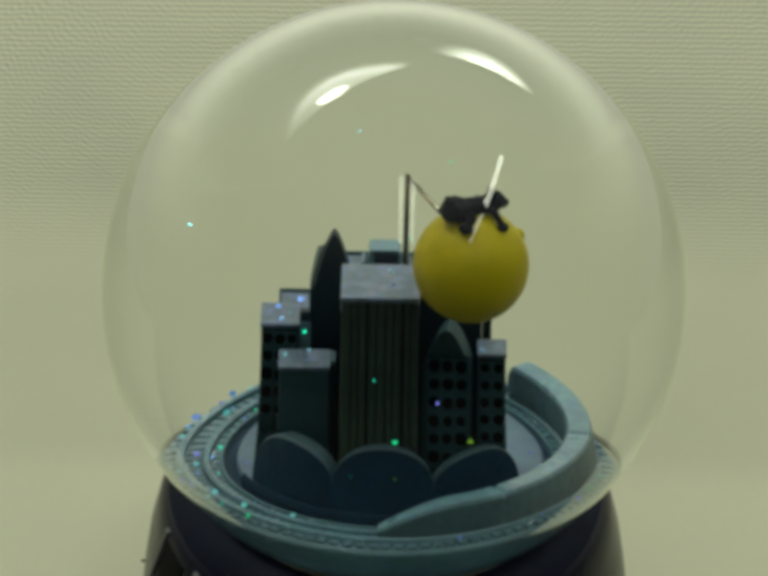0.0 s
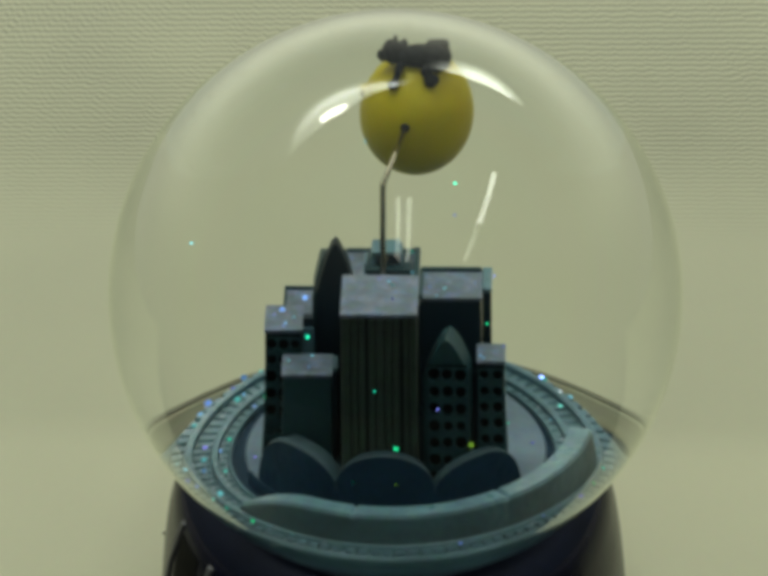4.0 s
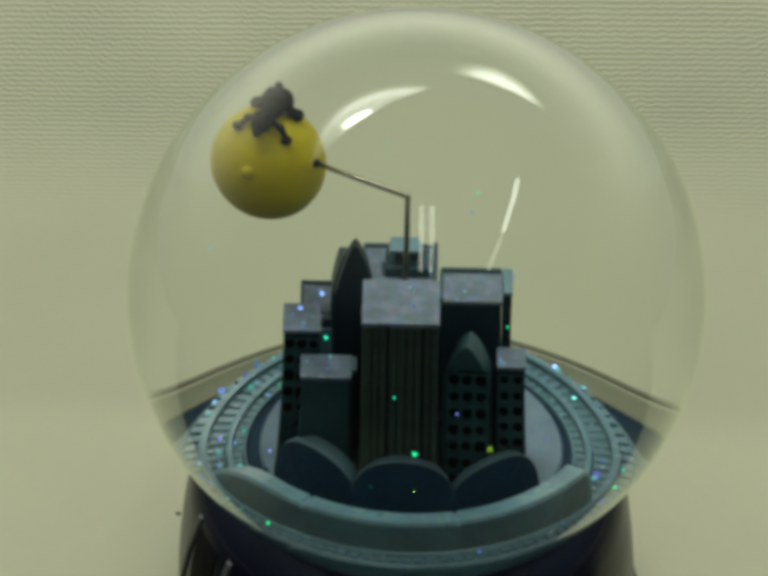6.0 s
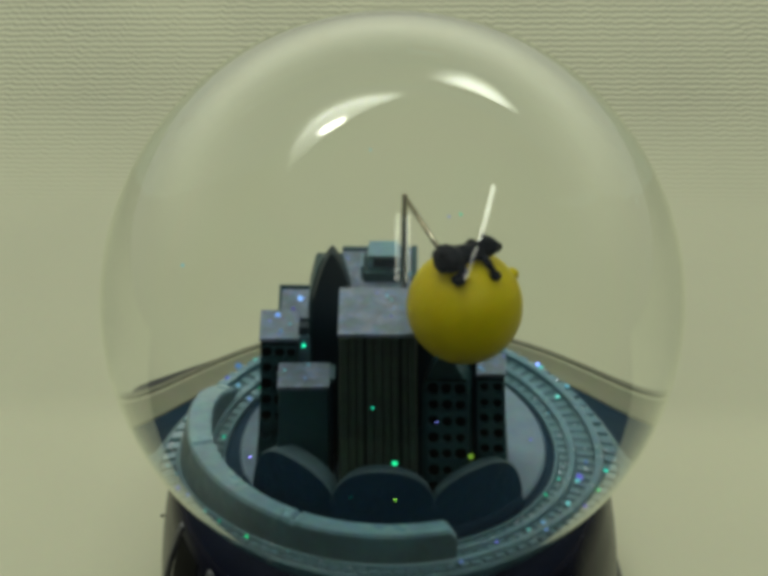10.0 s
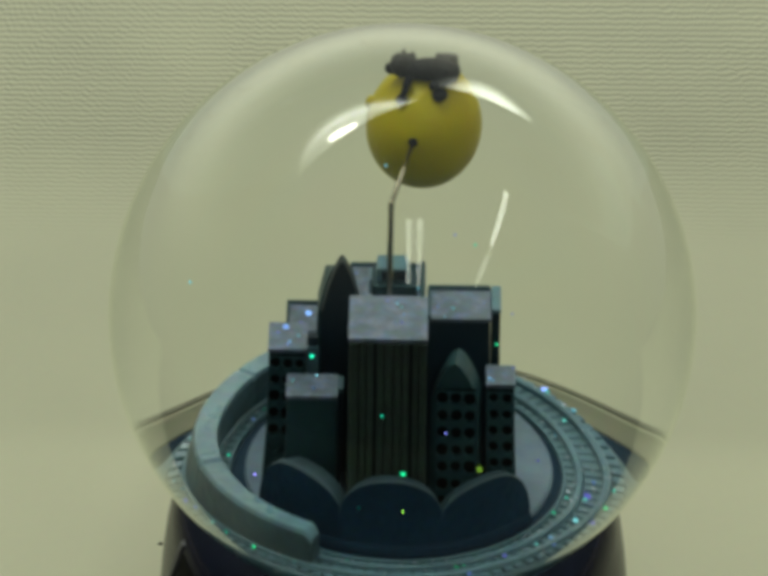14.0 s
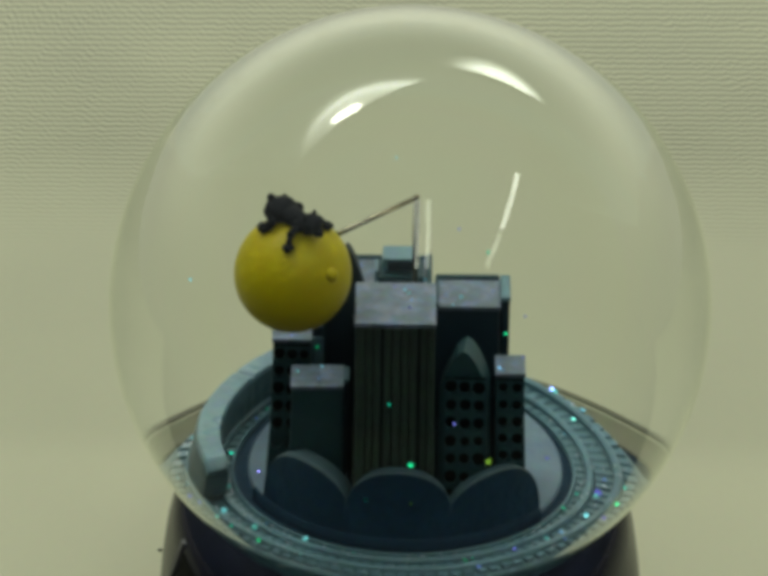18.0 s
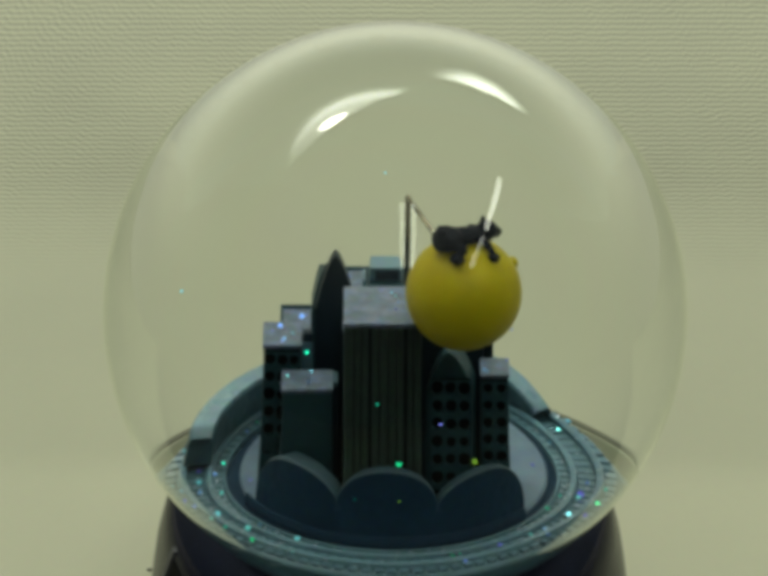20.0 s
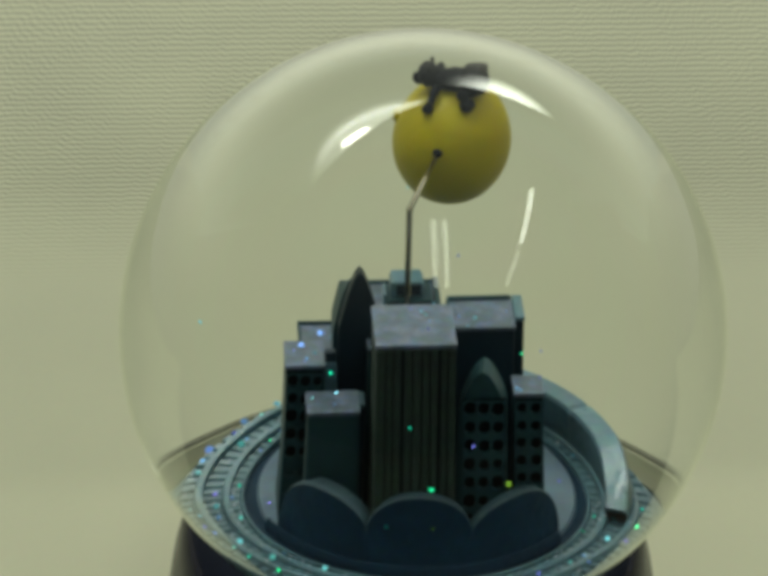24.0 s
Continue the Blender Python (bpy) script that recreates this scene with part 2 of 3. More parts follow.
BED = material("blue_grey_bed", (0.108, 0.212, 0.262), 0.55, vary=0.4, scale=140, second=(0.074, 0.150, 0.190), spec=0.3)
COLLAR = material("dull_navy_collar", (0.005, 0.009, 0.024), 0.6, vary=0.4, spec=0.1)
RIM = material("dim_blue_rim", (0.085, 0.160, 0.195), 0.55, vary=0.35, second=(0.038, 0.072, 0.095), spec=0.3)
SCREEN = material("screen_paint", (0.011, 0.054, 0.104), 0.55, vary=0.4, scale=90, bump=0.4, second=(0.007, 0.033, 0.068), spec=0.15)
SEAL = material("seal_glue", (0.24, 0.235, 0.16), 0.6)
BEIGE_BAND = material("pale_beige_band", (0.54, 0.54, 0.38), 0.6, vary=0.2, second=(0.36, 0.36, 0.24))
PAPER = ribbed_paper()


def clear_glass():
    m = bpy.data.materials.new("water_filled_glass")
    m.use_nodes = True
    n, l = m.node_tree.nodes, m.node_tree.links
    n.remove(n["Principled BSDF"])
    g = n.new("ShaderNodeBsdfGlass")
    g.inputs["IOR"].default_value, g.inputs["Roughness"].default_value = IOR, 0.0
    g.inputs["Color"].default_value = (0.985, 0.995, 0.975, 1)
    # the glass wall itself mirrors a little more than the water behind it
    shine, gloss, edge = n.new("ShaderNodeMixShader"), n.new("ShaderNodeBsdfGlossy"), n.new("ShaderNodeFresnel")
    gloss.inputs["Roughness"].default_value = 0.0
    gloss.inputs["Color"].default_value = (0.97, 1.0, 0.90, 1)
    edge.inputs["IOR"].default_value = 1.22
    # and more so where it is seen edge on
    face, steep, scaled, total = n.new("ShaderNodeLayerWeight"), n.new("ShaderNodeMath"), n.new("ShaderNodeMath"), n.new("ShaderNodeMath")
    face.inputs["Blend"].default_value = 0.5
    steep.operation, scaled.operation, total.operation = "POWER", "MULTIPLY", "ADD"
    steep.inputs[1].default_value, scaled.inputs[1].default_value = 5.0, 0.22
    total.use_clamp = True
    l.new(face.outputs["Facing"], steep.inputs[0])
    l.new(steep.outputs[0], scaled.inputs[0])
    l.new(scaled.outputs[0], total.inputs[0])
    l.new(edge.outputs[0], total.inputs[1])
    l.new(total.outputs[0], shine.inputs[0])
    l.new(g.outputs[0], shine.inputs[1])
    l.new(gloss.outputs[0], shine.inputs[2])
    l.new(shine.outputs[0], n["Material Output"].inputs["Surface"])
    return m


GLASS = clear_glass()

# ---- helpers ----
ORG = {}


def thing(name, at, label, category, group="", kind=""):
    ob = new(name)
    ob.empty_display_size = 0.01
    ob.location = Vector(at) * U
    ORG[ob] = Vector(at) * U
    return tagged(ob, label, category, group, kind)


def part(name, bm, mat, parent=None, label="", smooth=False):
    """bm is in R units of the world; it becomes one mesh under parent."""
    org = ORG.get(parent, Vector())
    for v in bm.verts:
        v.co = v.co * U - org
    bmesh.ops.recalc_face_normals(bm, faces=bm.faces)
    me = bpy.data.meshes.new(name)
    bm.to_mesh(me)
    bm.free()
    me.materials.append(mat)
    if smooth:
        for p in me.polygons:
            p.use_smooth = True
        if smooth is not True:
            me.set_sharp_from_angle(angle=radians(smooth))
    ob = new(name, me)
    if parent:
        ob.parent = parent
        ORG[ob] = org
    if label:
        ob["label"] = label
    return ob


def box(x0, x1, y0, y1, z0, z1, bevel=0.004, taper=0.0):
    """A box with worn edges; taper widens the foot."""
    bm = bmesh.new()
    m = Matrix.Translation(((x0 + x1) / 2, (y0 + y1) / 2, (z0 + z1) / 2)) @ Matrix.Diagonal((x1 - x0, y1 - y0, z1 - z0, 1))
    bmesh.ops.create_cube(bm, size=1, matrix=m)
    if taper:
        cx, cy = (x0 + x1) / 2, (y0 + y1) / 2
        for v in bm.verts:
            if v.co.z < (z0 + z1) / 2:
                v.co.x += taper if v.co.x > cx else -taper
                v.co.y += taper if v.co.y > cy else -taper
    if bevel:
        bmesh.ops.bevel(bm, geom=bm.edges[:], offset=bevel, segments=2, profile=0.6, affect="EDGES")
    return bm


def lathe(profile, a0=0.0, a1=360.0, steps=96, closed=False):
    """Turn a profile of (r, z) about the globe's axis; closed: the profile is a loop."""
    bm = bmesh.new()
    whole = abs(a1 - a0) >= 360
    n = steps if whole else steps + 1
    rings = []
    for i in range(n):
        a = radians(a0 + (a1 - a0) * i / steps)
        rings.append([bm.verts.new((r * math.cos(a), r * math.sin(a), z)) for r, z in profile])
    k = len(profile)
    for i in range(steps):
        p, q = rings[i], rings[(i + 1) % n]
        for j in range(k if closed else k - 1):
            a, b = j, (j + 1) % k
            bm.faces.new((p[a], q[a], q[b], p[b]))
    if closed and not whole:
        bm.faces.new(rings[0])
        bm.faces.new(rings[-1])
    bmesh.ops.remove_doubles(bm, verts=bm.verts, dist=1e-6)
    return bm


def rod(a, b, r, seg=12):
    a, b = Vector(a), Vector(b)
    bm = bmesh.new()
    m = Matrix.Translation((a + b) / 2) @ (b - a).to_track_quat("Z", "Y").to_matrix().to_4x4()
    bmesh.ops.create_cone(bm, cap_ends=True, segments=seg, radius1=r, radius2=r, depth=(b - a).length, matrix=m)
    return bm


def ball(c, r, u=24, v=16, scale=(1, 1, 1), turn=None):
    bm = bmesh.new()
    m = Matrix.Translation(c) @ (turn or Matrix()) @ Matrix.Diagonal((r * scale[0], r * scale[1], r * scale[2], 1))
    bmesh.ops.create_uvsphere(bm, u_segments=u, v_segments=v, radius=1, matrix=m)
    return bm


def join(*many):
    out = bmesh.new()
    for bm in many:
        me = bpy.data.meshes.new("t")
        bm.to_mesh(me)
        bm.free()
        out.from_mesh(me)
        bpy.data.meshes.remove(me)
    return out


def facade(x0, x1, z0, z1, y, cols, rows, hole=0.40, depth=0.012):
    """A wall sheet facing -y, pierced by rows of rounded windows."""
    bm = bmesh.new()
    w, h = (x1 - x0) / cols, (z1 - z0) / rows
    s = min(w, h) * hole
    for i in range(cols):
        for j in range(rows):
            cx, cz = x0 + (i + 0.5) * w, z0 + (j + 0.5) * h
            jx, jz, fat = random.uniform(-1, 1) * w * 0.04, random.uniform(-1, 1) * h * 0.04, random.uniform(0.82, 1.1)
            outer, inner, back = [], [], []
            for k in range(16):
                a = (k + 0.5) / 16 * math.tau
                c, d = math.cos(a), math.sin(a)
                e = max(abs(c), abs(d))
                outer.append(bm.verts.new((cx + c / e * w / 2, y, cz + d / e * h / 2)))
                q = (abs(c) ** 3 + abs(d) ** 3) ** (-1 / 3)
                px, pz = cx + jx + c * q * s * fat, cz + jz + d * q * s * fat * 1.36
                inner.append(bm.verts.new((px, y, pz)))
                back.append(bm.verts.new((px, y + depth, pz)))
            for k in range(16):
                n = (k + 1) % 16
                bm.faces.new((outer[k], outer[n], inner[n], inner[k]))
                bm.faces.new((inner[k], inner[n], back[n], back[k]))
            for sx in (-1, 1):
                for sz in (-1, 1):
                    v = bm.verts.new((cx + sx * w / 2, y, cz + sz * h / 2))
                    near = sorted(outer, key=lambda o: (o.co - v.co).length)[:2]
                    bm.faces.new((v, near[0], near[1]))
    return bm


def lancet(x0, x1, y0, y1, z0, spring, apex, n=12, sharp=0.55, back=None, shift=0.0):
    """A slab with a pointed-arch top, extruded from y0 to y1; shift: how far the rear stands aside."""
    cx, hw = (x0 + x1) / 2, (x1 - x0) / 2
    side = [(hw * (1 - i / n) ** sharp, spring + (apex - spring) * i / n) for i in range(n + 1)]
    out = [(cx + hw, z0)] + [(cx + a, z) for a, z in side[:-1]] + [(cx, apex)] + [(cx - a, z) for a, z in reversed(side[:-1])] + [(cx - hw, z0)]
    bm = bmesh.new()
    f = [bm.verts.new((x, y0, z)) for x, z in out]
    b = [bm.verts.new((x + shift, y1, min(z, apex if back is None else back))) for x, z in out]
    bm.faces.new(f)
    bm.faces.new(b[::-1])
    for i in range(len(out)):
        j = (i + 1) % len(out)
        bm.faces.new((f[i], b[i], b[j], f[j]))
    return bm

# ---- the room and the table ----
TABLE_Z = -1.7


def room():
    """The floor under the table."""
    ob = part("floor", box(-60, 60, -60, 60, -17.0, -16.0, bevel=0), ROOM)
    tagged(ob, "plain dark floor of the room", "floor", kind="structure")


room()


def table_and_sweep():
    tab = thing("table", (0, -2, TABLE_Z), "plain dark wooden table under the paper sweep", "table")
    part("tabletop", box(-12.5, 12.5, -9, 11, TABLE_Z - 0.5, TABLE_Z - 0.0065, bevel=0.02), TABLE, tab)
    for sx in (-11.9, 11.9):
        for sy in (-8.5, 10.5):
            part("leg", box(sx - 0.4, sx + 0.4, sy - 0.4, sy + 0.4, -15.995, TABLE_Z - 0.5, bevel=0.02), TABLE, tab)
    # backdrop: rises behind the globe in a soft curve
    bm = bmesh.new()
    rad, lean, foot, prof = 1.4, radians(12), 0.95, []
    prof.append((-0.5, TABLE_Z))
    for i in range(17):
        a = lean * i / 16
        prof.append((foot + rad * math.sin(a), TABLE_Z + rad - rad * math.cos(a)))
    y, z = prof[-1]
    prof.append((y + 9.2 * math.cos(lean), z + 9.2 * math.sin(lean)))
    xs = (-11.5, -5, 0, 5, 11.5)
    a = [[bm.verts.new((x, y, z)) for y, z in prof] for x in xs]
    b = [[bm.verts.new((x, y + 0.006, z - 0.006)) for y, z in prof] for x in xs]
    for g, flip in ((a, 1), (b, -1)):
        for i in range(4):
            for j in range(len(prof) - 1):
                f = (g[i][j], g[i + 1][j], g[i + 1][j + 1], g[i][j + 1])
                bm.faces.new(f[::flip])
    for j in (0, len(prof) - 1):
        for i in range(4):
            bm.faces.new((a[i][j], a[i + 1][j], b[i + 1][j], b[i][j]))
    for i in (0, 4):
        for j in range(len(prof) - 1):
            bm.faces.new((a[i][j], a[i][j + 1], b[i][j + 1], b[i][j]))
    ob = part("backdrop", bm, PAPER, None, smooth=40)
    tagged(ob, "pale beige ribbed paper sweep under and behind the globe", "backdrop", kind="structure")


table_and_sweep()


# ---- the snow globe ----
CUT = -0.70


def globe_and_base():
    g = thing("glass_globe", (0, 0, CUT), "clear water-filled glass sphere of a snow globe on a navy base", "snow globe")
    prof = [(0.0, CUT)]
    a0 = math.asin(CUT)
    n = 120
    for i in range(n + 1):
        a = a0 + (math.pi / 2 - a0) * i / n
        prof.append((max(math.cos(a), 0.0) if i < n else 0.0, math.sin(a)))
    sphere = part("sphere", lathe(prof, steps=256), GLASS, g, "clear glass filled with water", smooth=60)
    sphere.visible_shadow = False
    b = thing("globe_base", (0, 0, TABLE_Z), "glossy navy bell-shaped snow globe base with silver relief, on the table", "base")
    bell = lathe([(0.0, TABLE_Z), (1.04, TABLE_Z), (1.07, TABLE_Z + 0.03), (1.07, -1.6), (1.05, -1.45), (1.02, -1.27), (0.985, -1.1), (0.95, -0.96), (0.915, -0.86),
                  (0.89, -0.79), (0.870, -0.765), (0.855, -0.748), (0.70, -0.748), (0.0, -0.748)], steps=128)
    collar = lathe([(0.69, -0.747), (0.856, -0.747), (0.853, -0.742), (0.80, -0.71), (0.757, -0.69), (0.733, -0.688), (0.724, -0.70), (0.70, -0.722)], steps=128, closed=True)
    for bm in (bell, collar):
        bmesh.ops.translate(bm, verts=bm.verts, vec=(-0.018, 0, 0))
    part("collar", collar, COLLAR, b, "dull navy collar under the glass", smooth=50)
    part("bell", bell, BASE, b, smooth=50)
    a = math.asin(-0.655)
    part("seal_line", lathe([(math.cos(a + d) * k, math.sin(a + d) * k) for d, k in ((-0.009, 1.0005), (-0.006, 1.002), (0.004, 1.002), (0.007, 1.0005))], steps=160, closed=True), SEAL, g, "thin tan sealing line round the glass", smooth=True)
    part("foot_ring", lathe([(1.04, TABLE_Z + 0.002), (1.09, TABLE_Z + 0.02), (1.10, TABLE_Z + 0.07), (1.05, TABLE_Z + 0.11)], steps=96), SILVER, b, "dull silver foot ring", smooth=True)
    return b


BASE_THING = globe_and_base()


TRACK_X, TRACK_Y = -0.005, -0.028


def eased(bm):
    """The rails and their ring sit a little nearer the front than the glass."""
    bmesh.ops.translate(bm, verts=bm.verts, vec=(TRACK_X, TRACK_Y, 0))
    return bm


def platform():
    """The plug, the pale ring that carries the rails, and the city's ground."""
    p = thing("track_ring", (TRACK_X, TRACK_Y, -0.697), "pale blue resin ring with rails and sleepers round the city", "track")
    part("plug", lathe([(0.0, -0.697), (0.703, -0.697), (0.709, -0.690), (0.700, -0.683), (0.0, -0.683)], steps=96), NAVY, p, "dark blue plug", smooth=40)
    part("ring", eased(lathe([(0.47, -0.6825), (0.484, -0.635), (0.500, -0.590), (0.514, -0.550), (0.523, -0.520), (0.531, -0.504), (0.5355, -0.494), (0.5350, -0.484), (0.529, -0.476), (0.519, -0.471), (0.505, -0.470), (0.503, -0.468), (0.4112, -0.468), (0.4100, -0.4515), (0.4080, -0.4495), (0.4050, -0.4495), (0.4035, -0.4525), (0.4035, -0.6825)], steps=160, closed=True)), WALLING, p, "resin ring body, toned darker for its shaded wall", smooth=20)
    # ring added to give the beige band seen low through the glass
    part("putty_ring", lathe([(0.7095, -0.6955), (0.714, -0.6955), (0.738, -0.670), (0.7500, -0.6575), (0.741, -0.6565), (0.730, -0.669), (0.7105, -0.687)], steps=128, closed=True), BEIGE_BAND, p, "pale beige ring low in the glass", smooth=35)
    for r, w, h in ((0.4405, 0.0075, 0.022), (0.4950, 0.0080, 0.023)):
        part("rail", eased(lathe([(r - w, -0.467), (r - w, -0.467 + h - 0.004), (r - w + 0.003, -0.467 + h), (r + w - 0.003, -0.467 + h), (r + w, -0.467 + h - 0.004), (r + w, -0.467)], steps=160)), RESIN, p, smooth=25)
    # strips under the sleepers, darker than the resin to paint the gaps' shade
    for r0, r1 in ((0.4105, 0.4325), (0.4485, 0.4865)):
        part("gravel_bed", eased(lathe([(r0, -0.4675), (r0, -0.4605), (r1, -0.4605), (r1, -0.4675)], steps=128)), BED, p, "blue-grey bed under the sleepers, toned dark for gap shade")
    return p


RING = platform()


def city_ground():
    g = thing("city_ground", (0, 0, -0.682), "lavender white round ground under the model city", "ground", kind="structure")
    part("disc", lathe([(0.0, -0.682), (0.372, -0.682), (0.376, -0.50), (0.378, -0.462), (0.374, -0.457), (0.0, -0.457)], steps=128), GROUND, g, smooth=35)
    part("trough", eased(lathe([(0.350, -0.680), (0.403, -0.680), (0.403, -0.464), (0.398, -0.466), (0.388, -0.468), (0.350, -0.468)], steps=128, closed=True)), NAVY, g, "dark blue groove round the ground", smooth=35)
    part("lip", lathe([(0.3862, -0.4655), (0.3935, -0.4655), (0.3930, -0.441), (0.3905, -0.4375), (0.3872, -0.4375), (0.3862, -0.440)], -158, -34, 72, closed=True), SCREEN, g, "dark blue lip before the plates", smooth=35)


city_ground()
GZ = -0.4565


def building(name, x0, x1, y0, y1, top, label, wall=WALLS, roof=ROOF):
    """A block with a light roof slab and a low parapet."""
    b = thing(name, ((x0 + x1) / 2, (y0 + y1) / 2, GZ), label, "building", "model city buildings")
    # part of the overhead light's contrast is put into these two paints
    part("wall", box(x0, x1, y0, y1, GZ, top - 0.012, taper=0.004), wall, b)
    part("roof", box(x0 - 0.003, x1 + 0.003, y0 - 0.003, y1 + 0.003, top - 0.0118, top, bevel=0.003), roof, b, "glittered roof slab, painted pale for top light")
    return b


def windows(b, x0, x1, z0, z1, y, cols, rows, wall, hole=0.36):
    part("facade", facade(x0, x1, z0, z1, y - 0.0125, cols, rows, hole), wall, b)
    # a dark pane behind every opening
    w, h = (x1 - x0) / cols, (z1 - z0) / rows
    bm = box(-w * 0.47, w * 0.47, -0.0005, 0.0005, -h * 0.47, h * 0.47, bevel=0)
    for v in bm.verts:
        v.co *= U
    me = bpy.data.meshes.new("window_pane")
    bm.to_mesh(me)
    bm.free()
    me.materials.append(DARK)
    for i in range(cols):
        for j in range(rows):
            o = new("window_pane", me)
            o.parent = b
            o.location = Vector((x0 + (i + 0.5) * w, y - 0.0009, z0 + (j + 0.5) * h)) * U - ORG[b]


def city():
    # the tall fluted tower
    x0, x1, y0, y1 = -0.126, 0.067, -0.347, -0.158
    b = building("fluted_tower", x0, x1, y0, y1, 0.155, "tall bronze-grey model tower with fluted front and pale roof", TOWER)
    # dark olive sheet that paints the shade of the shallow grooves
    part("groove_panel", box(x0 + 0.004, x1 - 0.004, y0 - 0.0048, y0 + 0.001, GZ, 0.1425, bevel=0), FLUTE_SHADE, b, "recess between the flutes, its shade painted dark")
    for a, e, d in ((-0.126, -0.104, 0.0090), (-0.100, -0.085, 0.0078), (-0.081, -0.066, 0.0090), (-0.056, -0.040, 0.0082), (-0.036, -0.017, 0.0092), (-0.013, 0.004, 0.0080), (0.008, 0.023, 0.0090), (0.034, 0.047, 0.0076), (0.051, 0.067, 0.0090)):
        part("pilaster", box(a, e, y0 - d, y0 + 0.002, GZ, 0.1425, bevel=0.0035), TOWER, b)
    # window block on the outer side, with its lower neighbour behind
    b = building("windowed_block", -0.333, -0.240, -0.112, 0.005, -0.041, "slate model block pierced by round windows, pale roof")
    windows(b, -0.333, -0.240, GZ, -0.055, -0.113, 3, 8, WALLS, 0.42)
    part("lift_box", box(-0.2365, -0.2100, -0.104, -0.080, GZ, -0.012, bevel=0.003), SLATE, b, "dark narrow lift shaft beside the block")
    part("lift_foot", box(-0.2385, -0.2080, -0.110, -0.1045, GZ, -0.038, bevel=0.002), WALLING, b, "pale blue-grey foot of the shaft")
    b = building("low_back_block", -0.292, -0.205, 0.035, 0.165, -0.086, "small slate model block with a pale roof, behind others")
    for q in ((-0.295, -0.202, 0.158, 0.168), (-0.295, -0.288, 0.032, 0.1578)):
        part("parapet", box(*q, -0.087, -0.079, bevel=0.002), WALLS, b, "dark raised roof edge")
    b = building("plain_block", -0.284, -0.158, -0.235, -0.140, -0.10, "plain slate model block with a pale roof")
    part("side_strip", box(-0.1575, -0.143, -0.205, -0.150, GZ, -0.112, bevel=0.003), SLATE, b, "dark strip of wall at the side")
    part("strip_cap", box(-0.1575, -0.142, -0.2085, -0.148, -0.1118, -0.098, bevel=0.003), RIM, b, "dull blue cap of the strip")
    # lancet tower
    b = thing("lancet_tower", (-0.156, 0.015, GZ), "dark slate model tower with a pointed arched top", "building", "model city buildings")
    part("rear", lancet(-0.214, -0.108, -0.0195, 0.080, GZ, 0.00, 0.160, sharp=0.55, back=0.09), WALLS, b, smooth=30)
    # front is painted darker than the rear, as the side in shade
    part("front", lancet(-0.203, -0.098, -0.056, -0.020, GZ, 0.03, 0.190, sharp=0.66), SLATE, b, "front face, painted dark for its shaded side", smooth=30)
    # centre block with the box from which the pole rises
    b = building("centre_block", -0.130, 0.062, -0.10, 0.222, 0.0, "slate model block with a pale roof, amid the city")
    part("plinth", box(-0.074, 0.043, 0.076, 0.168, -0.001, 0.029), WALLS, b, "dark slate plinth")
    part("penthouse", box(-0.064, 0.020, 0.096, 0.156, 0.0285, 0.066), RESIN, b, "pale blue roof box")
    part("penthouse_cap", box(-0.061, 0.015, 0.092, 0.159, 0.0655, 0.073, bevel=0.003), RESIN, b, "pale blue overhanging cap")
    part("penthouse_opening", box(-0.050, 0.014, 0.0935, 0.0975, 0.034, 0.063, bevel=0.002), SLATE, b, "dark opening")
    part("side_step", box(-0.082, -0.0745, 0.086, 0.150, -0.001, 0.040, bevel=0.003), RESIN, b, "pale blue step")
    for q in ((0.050, 0.064, -0.103, 0.222, 0.012), (-0.132, 0.0495, 0.212, 0.225, 0.006)):
        part("parapet", box(*q[:4], -0.002, q[4], bevel=0.002), WALLS, b, "dark raised roof edge")
    # broad block
    b = building("broad_block", 0.072, 0.229, -0.12, 0.018, 0.066, "broad dark slate model block with a pale framed roof", SLATE)
    for q in ((0.072, 0.229, 0.008, 0.021), (0.069, 0.078, -0.123, 0.0078)):
        part("parapet", box(*q, 0.064, 0.074, bevel=0.002), WALLS, b, "dark raised roof edge")
    # dark box added to keep the gap beside the fluted tower in shade
    part("side_wall", box(0.058, 0.0718, -0.112, -0.02, GZ, -0.02), SLATE, b, "dark filler added to shade the gap between blocks")
    part("side_shaft", box(0.2325, 0.255, -0.088, 0.020, GZ, 0.060), SLATE, b, "dark set-back side shaft")
    part("shaft_roof", box(0.2325, 0.257, -0.090, 0.022, 0.0605, 0.072, bevel=0.003), WALLING, b, "pale blue-grey shaft roof")
    # gothic block
    b = thing("gothic_block", (0.14, -0.235, GZ), "slate model block with round windows and a pointed gable", "building", "model city buildings")
    part("slab", lancet(0.081, 0.199, -0.272, -0.200, GZ, -0.082, 0.028, sharp=0.60, shift=0.010), WALLS, b, smooth=30)
    # another added dark box, closing the bright gap left of the gable
    part("side_wall", box(0.068, 0.0808, -0.262, -0.20, GZ, -0.21), SLATE, b, "dark filler added to shade the gap between blocks")
    windows(b, 0.092, 0.197, GZ, -0.044, -0.273, 3, 8, WALLS, 0.385)
    # small window block
    b = building("small_window_block", 0.222, 0.290, -0.232, -0.15, -0.057, "small slate model block with round windows and pale roof")
    windows(b, 0.222, 0.290, GZ, -0.07, -0.233, 2, 8, WALLS, 0.36)


city()


